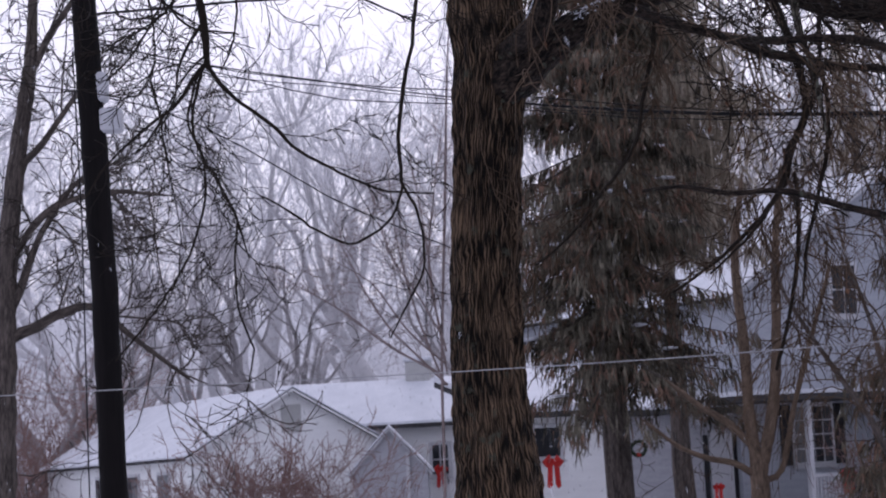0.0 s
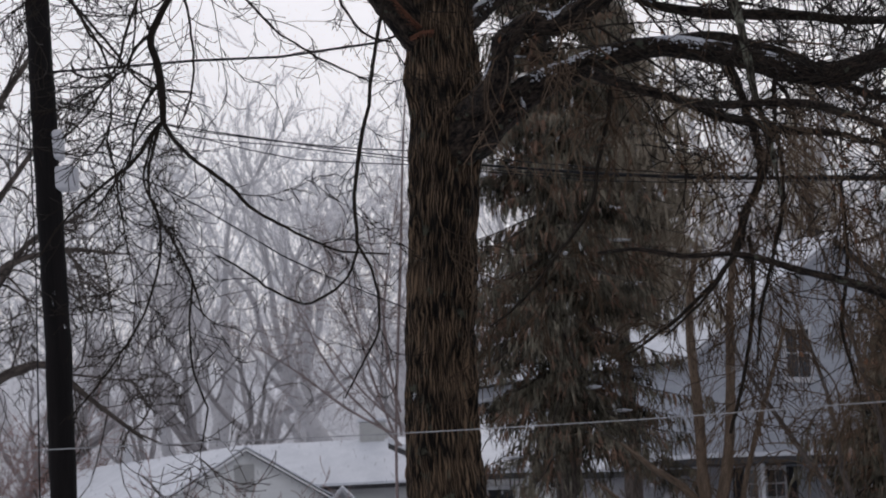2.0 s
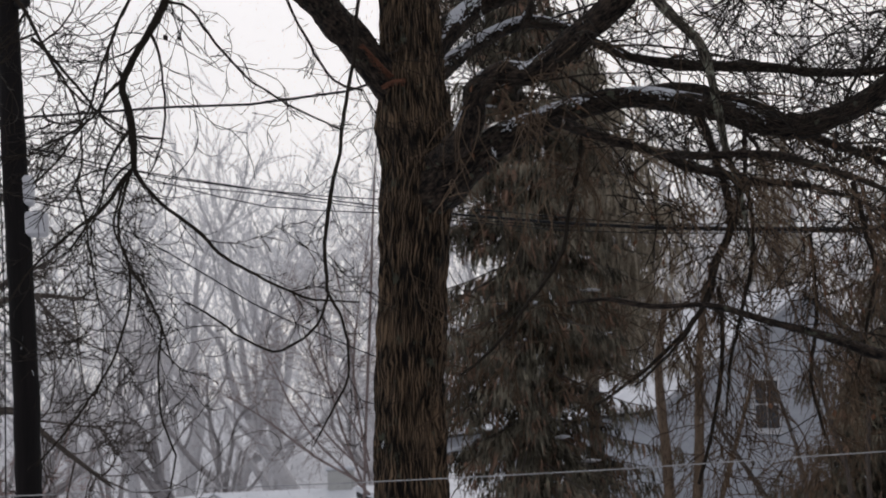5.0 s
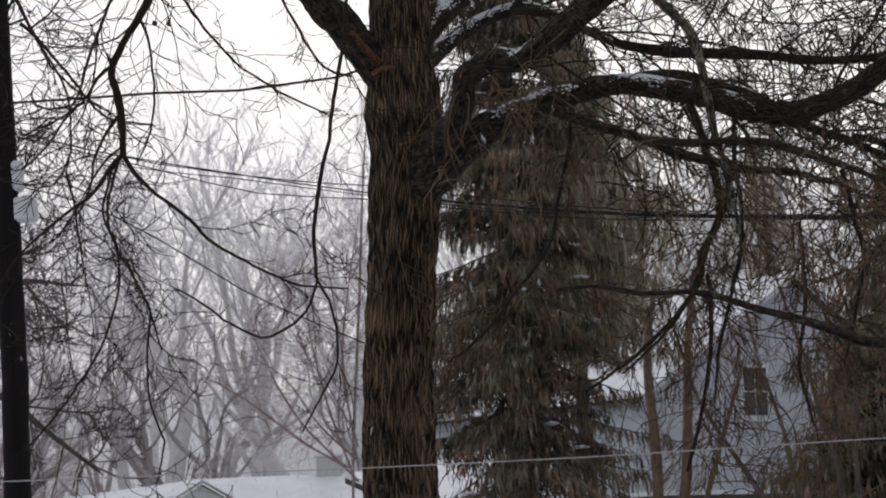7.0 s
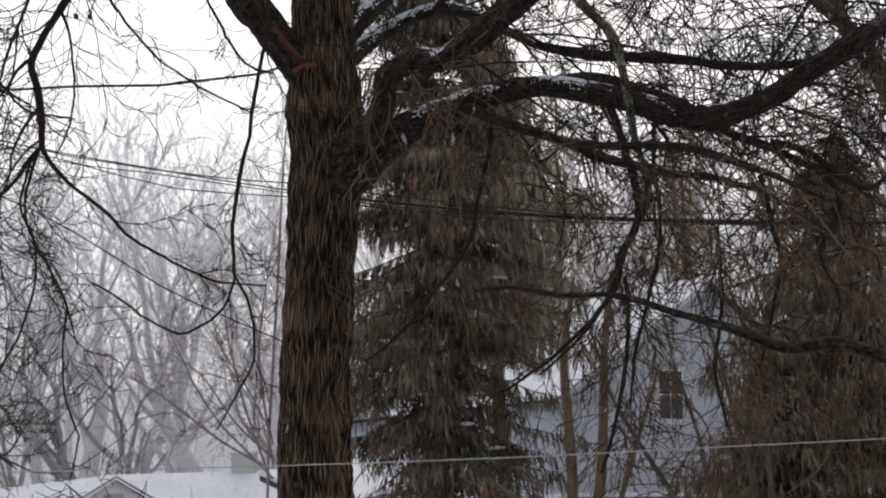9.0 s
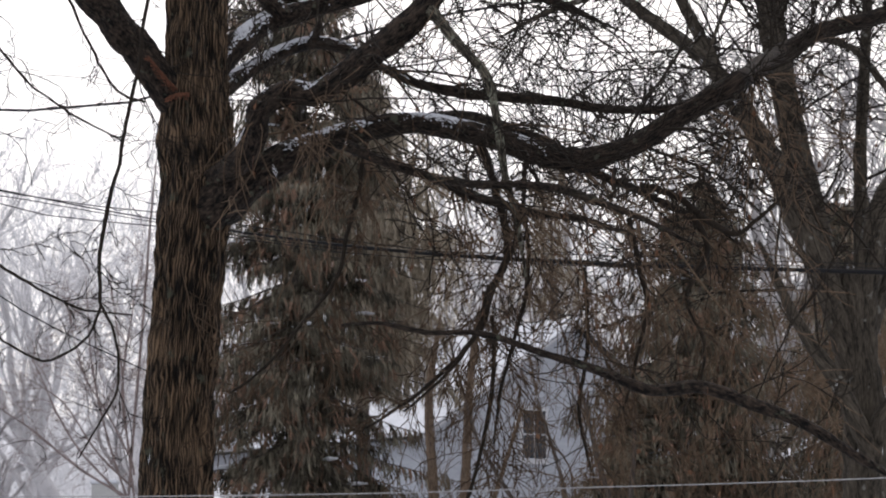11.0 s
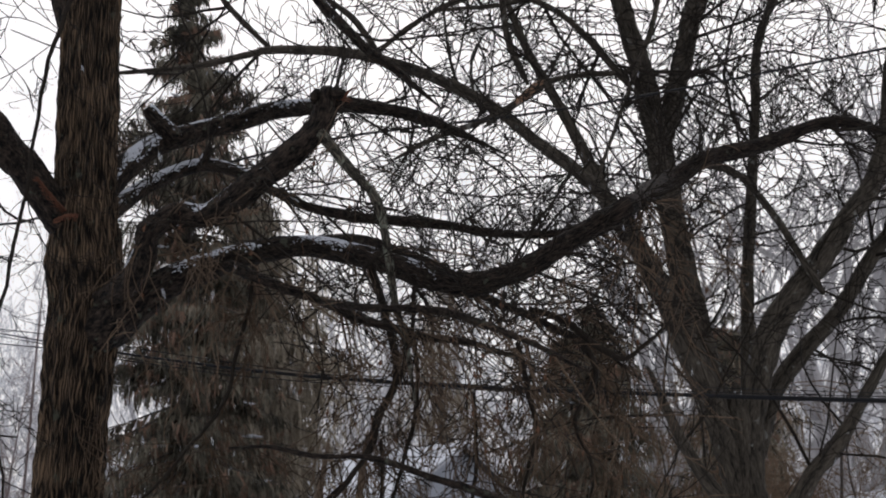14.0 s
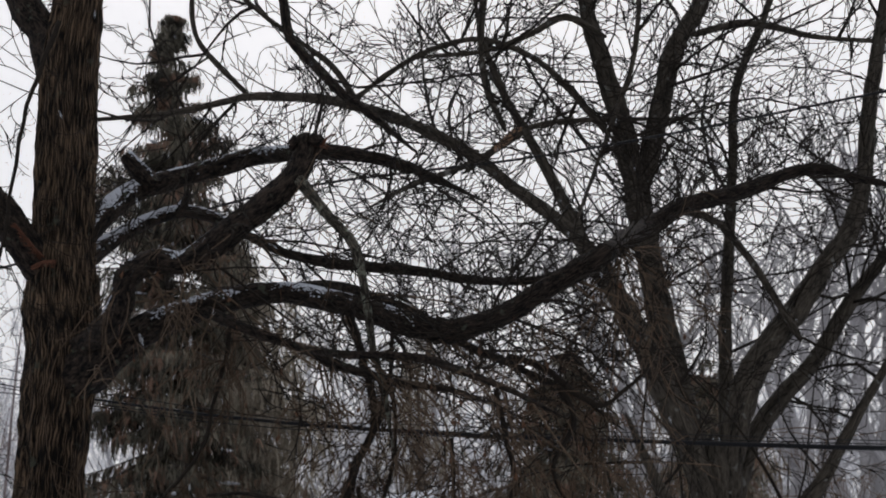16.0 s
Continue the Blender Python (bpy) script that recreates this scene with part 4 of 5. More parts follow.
UNDER = [
    ('trunk', [(-0.30, 50.00, -0.97, 0.036), (-0.20, 50.00, 1.66, 0.033), (-0.15, 50.00, 3.65, 0.030), (-0.02, 50.00, 5.67, 0.030), (0.10, 50.00, 7.25, 0.028), (0.20, 50.00, 8.85, 0.025), (0.29, 50.00, 10.00, 0.018), (0.36, 50.00, 10.69, 0.009)]),
    ('stem', [(-0.05, 50.00, 3.43, 0.027), (-0.69, 50.00, 4.12, 0.024), (-1.12, 50.00, 4.59, 0.021), (-1.55, 50.00, 5.28, 0.018), (-1.81, 50.00, 5.85, 0.015), (-2.08, 50.00, 6.43, 0.009)]),
    ('stem', [(-0.07, 50.00, 4.32, 0.021), (-0.54, 50.00, 5.24, 0.018), (-0.97, 50.00, 5.93, 0.015), (-1.22, 50.00, 6.62, 0.012), (-1.37, 50.00, 7.31, 0.009)]),
    ('stem', [(-0.10, 50.00, 3.43, 0.027), (-0.56, 50.00, 4.79, 0.024), (-0.90, 50.00, 6.27, 0.018), (-1.02, 50.00, 7.75, 0.012)]),
    ('stem', [(-0.04, 50.00, 3.65, 0.027), (-0.21, 50.00, 5.00, 0.021), (-0.33, 50.00, 6.36, 0.018), (-0.56, 50.00, 7.96, 0.012)]),
    ('stem', [(-0.15, 50.00, 3.65, 0.027), (-1.14, 50.00, 4.25, 0.024), (-2.01, 50.00, 4.96, 0.018), (-2.89, 50.00, 5.55, 0.009)]),
    ('stem', [(-0.09, 50.00, 3.87, 0.024), (-0.79, 50.00, 4.57, 0.021), (-1.43, 50.00, 5.50, 0.015), (-2.09, 50.00, 5.97, 0.009)]),
    ('stem', [(-0.04, 50.00, 4.10, 0.024), (-0.30, 50.00, 5.68, 0.021), (-0.13, 50.00, 7.26, 0.015), (0.09, 50.00, 8.51, 0.009)]),
]


def stemmed_tree(rows_list, bark, twig, label, seed, sides, per_metre, length, r, lift, level=2, kids=4, fold=0.0, rmin=0.004, wiggle=0.12, bare=0.12):
    rng = random.Random(seed)
    base = rows_list[0][1][0]
    tree = thing("tree", (base[0], base[1], 0), label, "tree")
    for i, (name, rows) in enumerate(rows_list):
        if i == 0:
            rows = [(rows[0][0], rows[0][1], -0.2, rows[0][3] * 1.25)] + rows
        g = Geo()
        if name == "limb":
            rows = pointed(rows[::-1], 0.12)[::-1]
        pts, rad = smooth_path(rows if name == "torn_stub" else pointed(rows), 0.09)
        g.tube(pts, rad, sides, rough=0.2, fold=fold)
        hold(name, g.mesh(name, BROKEN if name == "torn_stub" else bark), tree, "freshly torn orange-brown wood" if name == "torn_stub" else "")
    g = Geo()
    for i, (name, rows) in enumerate(rows_list[1:]):
        if name == "torn_stub":
            continue
        sprout(g, rows, rng, per_metre, length, r, level, lift, bare, kids, rmin=rmin, wiggle=wiggle)
    hold("twig_tangle", g.mesh("twig_tangle", twig), tree, "fine bare twigs", "stuff")
    return tree


stemmed_tree(MAPLE, MAPLE_BARK, TWIG, "many-stemmed bare maple with dark grey-brown bark", 3, 18, 2.0, 2.7, 0.026, 0.012, 3, 3, 0.006, 0.0074, 0.15, 0.27)
stemmed_tree(ORNA, WARM_BARK, RED_TWIG, "small forked bare tree before the blue-grey house", 4, 12, 2.6, 1.0, 0.0075, 0.02, 2, 3, 0.0, 0.0045, 0.2)
stemmed_tree(LEFT, GREY_BARK, GREY_BARK, "tall bare tree with curving limbs beside the pole", 5, 12, 4.6, 2.0, 0.02, 0.0, 3, 3, 0.0, 0.008, 0.16)
stemmed_tree(UNDER, MID_TWIG, MID_TWIG, "slender bare tree with arching reddish twigs", 6, 8, 2.6, 1.2, 0.009, 0.02)


# ---- spruces ----
def spruce(place, height, radius, seed, label, clear=1.0, needle=NEEDLE, whorls=34, fill=1.4, broad=1.0, taper=0.48, frost=0.06, slope=9.0):
    rng = random.Random(seed)
    tree = thing("spruce", place, label, "conifer")
    base = Vector(place)
    g = Geo()
    pts = [base + Vector((noise.noise(Vector((i * 0.4, seed, 0))) * 0.12, 0, -0.1 + height * i / 14)) for i in range(15)]
    g.tube(pts, [0.02 + 0.017 * height * (1 - i / 14) for i in range(15)], 12, rough=0.2)
    hold("trunk", g.mesh("trunk", GREY_BARK), tree)
    wood, leaf, cap = Geo(), Geo(), Geo()
    for w in range(whorls * 7):
        f = min(0.995, max(0.0, (w + rng.uniform(-9, 9)) / (whorls * 7)))
        z = clear + (height - clear) * f
        a = rng.uniform(0, 2 * math.pi)
        lobe = 1 + 0.4 * noise.noise(Vector((math.cos(a) * 1.3, math.sin(a) * 1.3, z * 0.9 + seed)))
        length = (min(radius * (1 - f) ** taper, slope * (height - z)) + 0.12) * lobe * rng.uniform(0.5, 1.1)
        out = Vector((math.cos(a), math.sin(a), 0))
        n = 5
        path = [base + Vector((0, 0, z))]
        d = out + Vector((0, 0, 0.25 - 0.45 * (1 - f) + rng.uniform(-0.25, 0.2)))
        for i in range(n):
            d.z += (-0.2, -0.12, -0.02, 0.1, 0.16)[i]
            path.append(path[-1] + d.normalized() * length / n)
        wood.tube(path, [0.024 * (1 - i / (n + 1)) + 0.004 for i in range(n + 1)], 3)
        # sprays hang like a curtain from the bough and its side shoots
        across = Vector((-out.y, out.x, 0))
        for i in range(1, n + 1):
            for s in range(int(fill * (2 + length * 2.2))):
                q = path[i - 1].lerp(path[i], rng.random()) + across * rng.gauss(0, 0.10 + 0.05 * length) * broad
                drop = rng.uniform(0.12, 0.55) * (0.45 + 0.55 * min(1.0, length / 1.6)) * broad
                way = Vector((rng.gauss(0, 0.2), rng.gauss(0, 0.2), -1)) + out * rng.uniform(-0.05, 0.45)
                tip = q + way.normalized() * drop
                wide = way.cross(Vector((rng.gauss(0, 1), rng.gauss(0, 1), 0.1))).normalized() * rng.uniform(0.009, 0.02) * broad
                mid = q.lerp(tip, 0.45) + out * rng.uniform(0.0, 0.05)
                leaf.face(q - wide * 0.5, mid - wide, tip, mid + wide, q + wide * 0.5)
                for k in (0.25, 0.6):
                    b = q.lerp(tip, k)
                    e = b + Vector((rng.gauss(0, 0.5), rng.gauss(0, 0.5), -rng.uniform(0.3, 1.0))).normalized() * rng.uniform(0.07, 0.17) * broad
                    leaf.face(b, b.lerp(e, 0.4) + wide * 0.7, e, b.lerp(e, 0.4) - wide * 0.7)
        if rng.random() < frost and length > 0.5:
            k = rng.randint(2, n - 1)
            top = path[k] + Vector((0, 0, 0.03))
            cap.tube([top - out * 0.18, top, top + out * 0.2], [0.012, rng.uniform(0.02, 0.045), 0.012], 6)
    hold("bough_wood", wood.mesh("bough_wood", GREY_BARK), tree, kind="stuff")
    hold("foliage", leaf.mesh("foliage", needle, False), tree, "dark drooping needle sprays", "stuff")
    hold("bough_snow", cap.mesh("bough_snow", SNOW), tree, "small clumps of snow caught on boughs", "stuff")
    return tree


spruce((2.9, 45, 0), 15.5, 2.25, 21, "tall dark spruce with drooping sprays and bare lower trunk", 3.3, whorls=46, fill=4.2, taper=0.30, frost=0.2, slope=0.43)
spruce((4.5, 50, 0), 12.2, 2.2, 24, "dark browned spruce standing close behind a taller one", 6.2, BROWN_NEEDLE, 34, 2.2, 1.4)
spruce((15.2, 53, 0), 10.2, 2.2, 25, "dark spruce behind the many-stemmed maple", 1.5, BROWN_NEEDLE, 26, 0.9, 1.5)
spruce((21.5, 72, 0), 13.5, 2.6, 26, "dark spruce behind the white house", 0.8, BROWN_NEEDLE, 24, 0.7, 1.8)
spruce((9.6, 42, 0), 8.8, 3.9, 22, "broad dark spruce with thin snow on its boughs", 0.9, whorls=38, fill=3.5, broad=1.02, taper=0.75)
spruce((8.1, 40.5, 0), 5.2, 2.7, 27, "low dark spruce with dense drooping boughs", 0.3, whorls=26, fill=3.4, broad=1.15, taper=0.85)
spruce((13.2, 46, 0), 9.4, 2.6, 23, "dark green spruce standing behind bare trees", 0.8, fill=1.6, broad=1.15)
for i, (x, y, h) in enumerate(((6.6, 86, 17.0), (10.4, 90, 19.0), (14.0, 84, 16.5), (19.0, 86, 16.0), (24.0, 80, 14.5))):
    spruce((x, y, 0), h, 3.6, 40 + i, "brown-green conifer standing behind the blue-grey house", 1.0, BROWN_NEEDLE, 22, 0.55, 2.2)


def thicket_tree(place, height, seed, label, stems=4):
    """A low spreading bare tree with hanging brown twigs."""
    rng = random.Random(seed)
    base = Vector(place)
    tree = thing("understory_tree", place, label, "tree", "understory trees")
    g = Geo()
    for k in range(stems):
        st = Geo()
        d = Vector((rng.uniform(-0.45, 0.45), rng.uniform(-0.3, 0.3), 1)).normalized()
        pts, rad = [base + Vector((0, 0, -0.1))], [0.065]
        for i in range(10):
            d = (d + Vector((rng.gauss(0, 0.1), rng.gauss(0, 0.1), 0.03))).normalized()
            pts.append(pts[-1] + d * height * rng.uniform(0.75, 1.0) / 10)
            rad.append(0.065 * (1 - 0.085 * (i + 1)))
        st.tube(pts, rad, 8, rough=0.15)
        hold("stem", st.mesh("stem", GREY_BARK), tree)
        for _ in range(11):
            i = rng.randint(4, 9)
            grow(g, pts[i].lerp(pts[i + 1], rng.random()), turned(d, rng.uniform(0.6, 1.4), rng), height * rng.uniform(0.14, 0.32), 0.013, 2, rng, -0.26, 0.12, 5, rmin=0.0045)
    hold("twig_tangle", g.mesh("twig_tangle", BROWN_TWIG), tree, "hanging brown twigs", "stuff")
    return tree


for i, (x, y, h) in enumerate(((6.9, 36, 7.2), (10.9, 36, 8.0), (13.6, 37, 7.6), (15.4, 40, 8.2), (17.8, 44, 9.0), (12.2, 39, 7.4), (14.6, 38, 6.8))):
    thicket_tree((x, y, 0), h, 60 + i, "spreading bare understory tree with hanging brown twigs")


# ---- utility pole and wires ----
POLE = [
    ('shaft', [(-3.66, 27.00, -0.93, 0.160), (-3.63, 27.00, 0.86, 0.153), (-3.65, 27.00, 1.64, 0.147), (-3.66, 27.00, 2.67, 0.144), (-3.67, 27.00, 3.89, 0.141), (-3.71, 27.00, 5.12, 0.139), (-3.75, 27.00, 6.24, 0.137), (-3.77, 27.00, 6.99, 0.134), (-3.79, 27.00, 7.68, 0.132), (-3.83, 27.00, 8.88, 0.127), (-3.88, 27.00, 10.28, 0.122)]),
]
WIRE = [
    ('cable', [(-3.69, 27.00, 6.82, 0.014), (-2.08, 27.00, 6.88, 0.014), (-0.11, 27.00, 6.99, 0.014), (2.86, 27.00, 7.94, 0.014), (6.20, 27.00, 8.51, 0.015), (10.06, 27.00, 9.39, 0.016), (12.42, 27.00, 9.98, 0.016)]),
    ('cable', [(-3.66, 27.00, 6.52, 0.007), (-2.71, 27.00, 6.25, 0.007), (-1.25, 27.00, 5.96, 0.007), (0.21, 27.00, 5.70, 0.007), (2.17, 27.00, 5.45, 0.018), (4.02, 27.00, 5.31, 0.021), (6.14, 27.00, 5.25, 0.023), (9.86, 27.00, 5.20, 0.023), (12.12, 27.00, 5.25, 0.024)]),
    ('cable', [(-3.66, 27.00, 6.50, 0.006), (-2.10, 27.00, 6.10, 0.006), (-0.52, 27.00, 5.85, 0.006), (0.22, 27.00, 5.78, 0.006), (2.17, 27.00, 5.51, 0.006), (4.02, 27.00, 5.33, 0.006), (6.15, 27.00, 5.29, 0.006), (9.87, 27.00, 5.24, 0.006), (12.12, 27.00, 5.29, 0.006)]),
    ('cable', [(-3.66, 27.00, 6.46, 0.006), (-2.11, 27.00, 6.04, 0.006), (-1.01, 27.00, 5.74, 0.006), (0.21, 27.00, 5.63, 0.006), (2.17, 27.00, 5.37, 0.006), (4.01, 27.00, 5.27, 0.006), (6.14, 27.00, 5.23, 0.006), (9.86, 27.00, 5.17, 0.006), (12.12, 27.00, 5.20, 0.006)]),
    ('cable', [(-3.57, 27.00, 6.43, 0.005), (-2.35, 27.00, 6.07, 0.005), (-1.25, 27.00, 5.91, 0.005), (0.27, 27.00, 5.66, 0.005), (2.17, 27.00, 5.41, 0.005), (4.25, 27.00, 5.38, 0.005), (9.87, 27.00, 5.28, 0.005), (12.13, 27.00, 5.34, 0.005)]),
    ('service_wire', [(-4.03, 18.00, 2.35, 0.004), (-3.22, 18.00, 2.35, 0.004), (-1.60, 18.00, 2.35, 0.004), (-0.05, 18.00, 2.35, 0.004), (1.64, 18.00, 2.37, 0.004), (3.13, 18.00, 2.41, 0.004), (4.89, 18.00, 2.46, 0.004), (7.33, 18.00, 2.56, 0.004)]),
    ('thin_cable', [(-6.29, 35.00, 7.55, 0.010), (-4.08, 35.00, 7.03, 0.010), (-2.75, 35.00, 6.38, 0.010), (-1.59, 35.00, 5.62, 0.010), (-0.74, 35.00, 5.19, 0.009), (0.20, 35.00, 4.76, 0.009)]),
]


def utility_pole():
    rows = POLE[0][1]
    base = rows[0]
    pole = thing("utility_pole", (base[0], base[1], 0), "dark tarred wooden utility pole with pale fittings", "utility pole")
    g = Geo()
    full = [(base[0] + 0.03, base[1], -0.3, base[3] * 1.05)] + rows
    pts, rad = smooth_path(full, 0.12)
    g.tube(pts, rad, 22, rough=0.08, fold=0.004)
    hold("shaft", g.mesh("shaft", POLE_WOOD), pole)

    def at_height(z):
        for a, b in zip(rows, rows[1:]):
            if a[2] <= z <= b[2]:
                t = (z - a[2]) / (b[2] - a[2])
                return Vector((a[0] + (b[0] - a[0]) * t, a[1], z))
        return Vector(rows[-1][:3])

    for k, (z, w, h, dx, name, lab) in enumerate(((6.01, 0.17, 0.33, 0.12, "meter_box", "pale enamelled box on the pole"), (5.64, 0.27, 0.27, 0.2, "junction_box", "pale snow-dusted junction box"))):
        c = at_height(z)
        bm = box(c.x + dx - w / 2, c.y - 0.1, z - h / 2, c.x + dx + w / 2, c.y + 0.08, z + h / 2, 0.03)
        me = bpy.data.meshes.new(name)
        bm.to_mesh(me)
        bm.free()
        me.materials.append(PORCELAIN)
        hold(name, me, pole, lab)
        bm = box(c.x + 0.02, c.y - 0.03, z - 0.03, c.x + dx, c.y + 0.03, z + 0.03)
        me = bpy.data.meshes.new("bracket")
        bm.to_mesh(me)
        bm.free()
        me.materials.append(IRON)
        hold("bracket", me, pole)
    c = at_height(8.05)
    g = Geo()
    g.tube([c + Vector((0.1, -0.05, 0.0)), c + Vector((0.2, -0.1, 0.02)), c + Vector((0.22, -0.1, 0.22))], [0.05, 0.08, 0.07], 10)
    hold("insulator", g.mesh("insulator", IRON), pole, "dark bell insulator")
    g = Geo()
    lo, hi = at_height(1.0), at_height(4.6)
    g.tube([Vector((lo.x - 0.26, 26.8, 0.0)), Vector((lo.x - 0.25, 26.8, 2.0)), Vector((hi.x - 0.16, 26.8, 4.6)), Vector((at_height(6).x - 0.15, 26.85, 6.4))], [0.009] * 4, 6)
    hold("ground_cable", g.mesh("ground_cable", CABLE), pole, "thin cable running down beside the pole")
    return pole


utility_pole()

for name, rows in WIRE:
    g = Geo()
    pts, rad = smooth_path(rows, 0.8)
    g.tube(pts, rad, 6)
    ob = new(name, g.mesh(name, WIRE_MAT if name == "service_wire" else CABLE))
    tagged(ob, "pale thin service wire strung low across the yard" if name == "service_wire" else "black overhead cable strung from the utility pole", "wire", "overhead wires")


# ---- houses ----
def window(parent, x, z, w, h, y, shutters=False, panes=2, rows=2):
    """A framed window in a wall whose face is at y, facing -y."""
    frame_ob = part("window", box(x - w / 2 - 0.08, y - 0.06, z - h / 2 - 0.08, x + w / 2 + 0.08, y - 0.004, z + h / 2 + 0.08, 0.01), WHITE, parent, "white-framed window")
    for i in range(panes):
        for j in range(rows):
            a, b = x - w / 2 + w * i / panes, x - w / 2 + w * (i + 1) / panes
            c, d = z - h / 2 + h * j / rows, z - h / 2 + h * (j + 1) / rows
            part("pane", box(a + 0.02, y - 0.072, c + 0.02, b - 0.02, y - 0.062, d - 0.02), GLASS, frame_ob)
    part("sill", box(x - w / 2 - 0.12, y - 0.13, z - h / 2 - 0.13, x + w / 2 + 0.12, y - 0.062, z - h / 2 - 0.08), WHITE, frame_ob)
    if shutters:
        for s in (-1, 1):
            c = x + s * (w / 2 + 0.28)
            part("shutter", box(c - 0.17, y - 0.05, z - h / 2 - 0.05, c + 0.17, y - 0.004, z + h / 2 + 0.05, 0.01), SHUTTER, parent)
    return frame_ob


def gable_roof(parent, half, depth, eave, ridge, over=0.35, y0=0.0, snow=True, trim=WHITE):
    """Two slopes with a ridge along y, a shingle deck and a snow layer on it."""
    pitch = (ridge - eave) / half
    for s in (-1, 1):
        lo = (s * (half + over), eave - pitch * over)
        deck = [(0, ridge + 0.02), lo, (lo[0], lo[1] + 0.05), (0, ridge + 0.07)]
        part("roof", prism(deck, y0 - over, y0 + depth + over), SHINGLE, parent)
        if snow:
            bm = bmesh.new()
            nx, ny = 10, 26
            grid = [[None] * (ny + 1) for _ in range(nx + 1)]
            for i in range(nx + 1):
                for j in range(ny + 1):
                    x = s * (half + over + 0.03) * i / nx
                    y = y0 - over - 0.03 + (depth + 2 * over + 0.06) * j / ny
                    z = ridge + 0.12 - pitch * abs(x)
                    puff = 0.05 + 0.03 * noise.noise(Vector((x * 1.7, y * 1.7, ridge)))
                    edge = 0.5 if i in (nx,) or j in (0, ny) else 1.0
                    grid[i][j] = bm.verts.new((x, y, z + puff * edge))
            for i in range(nx):
                for j in range(ny):
                    bm.faces.new((grid[i][j], grid[i + 1][j], grid[i + 1][j + 1], grid[i][j + 1]))
            ret = bmesh.ops.extrude_face_region(bm, geom=bm.faces[:])
            for e in ret["geom"]:
                if isinstance(e, bmesh.types.BMVert):
                    e.co.z -= 0.045
            bmesh.ops.recalc_face_normals(bm, faces=bm.faces[:])
            part("roof_snow", bm, SNOW, parent, "even layer of fresh snow on the roof")
        fascia = [(0, ridge + 0.065), (lo[0], lo[1] + 0.045), (lo[0], lo[1] - 0.02), (0, ridge + 0.0)]
        part("bargeboard", prism(fascia, y0 - over - 0.03, y0 - over - 0.003), trim, parent)


def gable_walls(parent, half, depth, eave, ridge, mat, y0=0.0):
    part("wall", prism([(-half, 0), (half, 0), (half, eave), (0, ridge), (-half, eave)], y0, y0 + 0.2), mat, parent)
    part("wall", prism([(-half, 0), (half, 0), (half, eave), (0, ridge), (-half, eave)], y0 + depth - 0.2, y0 + depth), mat, parent)
    for s in (-1, 1):
        part("wall", box(min(s * half, s * (half - 0.2)), y0 + 0.2, 0, max(s * half, s * (half - 0.2)), y0 + depth - 0.2, eave), mat, parent)


def ranch_house():
    house = thing("ranch_house", (-4.6, 72, 0), "low cream ranch house with a snow-covered gable roof", "house")
    house.rotation_euler = (0, 0, radians(24))
    gable_walls(house, 3.05, 15.5, 2.58, 4.35, CREAM)
    gable_roof(house, 3.05, 15.5, 2.58, 4.30, 0.22, trim=CREAM)
    vent = part("vent", box(-0.30, -0.05, 3.12, 0.30, 0.0, 3.92, 0.01), VENT_GREY, house, "grey louvred gable vent")
    for i in range(8):
        part("louvre", prism([(-0.25, 3.18 + i * 0.09), (0.25, 3.18 + i * 0.09), (0.25, 3.23 + i * 0.09), (-0.25, 3.23 + i * 0.09)], -0.075, -0.052), VENT_GREY, vent)
    # windows along the long side that shows under the eave
    for y in (2.5, 5.5, 9.0):
        w = part("side_window", box(-3.11, y - 0.6, 0.9, -3.054, y + 0.6, 2.2, 0.01), WHITE, house)
        part("pane", box(-3.125, y - 0.5, 1.0, -3.114, y - 0.03, 2.1), GLASS, w)
        part("pane", box(-3.125, y + 0.03, 1.0, -3.114, y + 0.5, 2.1), GLASS, w)
    part("flue_pipe", box(-0.1, 10.6, 4.2, 0.12, 10.85, 4.95, 0.02), PORCELAIN, house, "pale flue pipe")
    return house


def long_house():
    house = thing("long_house", (1.6, 77, 0), "long pale house with snowy roof, porch and red holiday bows", "house")
    house.rotation_euler = (0, 0, radians(-6))
    # ridge runs across: built along y, then turned a quarter
    body = part("wall", box(-6.4, -2.6, 0, 4.6, 2.6, 3.3), CREAM, house)
    bm = prism([(-3.1, 3.12), (0, 4.45), (3.1, 3.12), (3.1, 3.24), (0, 4.6), (-3.1, 3.24)], -4.9, 6.7)
    bmesh.ops.rotate(bm, verts=bm.verts[:], matrix=Matrix.Rotation(radians(90), 3, "Z"))
    part("roof", bm, SHINGLE, house)
    bm = prism([(-3.13, 3.245), (0, 4.605), (3.13, 3.245), (3.1, 3.32), (0, 4.69), (-3.1, 3.32)], -4.93, 6.73)
    bmesh.ops.rotate(bm, verts=bm.verts[:], matrix=Matrix.Rotation(radians(90), 3, "Z"))
    part("roof_snow", bm, SNOW, house, "even layer of fresh snow on the roof")
    part("chimney", box(-2.95, -0.2, 4.4, -2.2, 0.5, 5.2, 0.02), VENT_GREY, house, "pale chimney with a snow cap")
    part("chimney_snow", box(-3.0, -0.25, 5.204, -2.15, 0.55, 5.32, 0.03), SNOW, house)
    for x in (-4.2, -1.73, 1.6):
        window(house, x, 2.15, 0.5, 0.9, -2.6)
    door = part("door", box(-0.45, -2.66, 0, 0.45, -2.604, 2.05, 0.01), WHITE, house, "white front door")
    part("door_pane", box(-0.3, -2.674, 1.2, 0.3, -2.663, 1.9), GLASS, door)
    return house


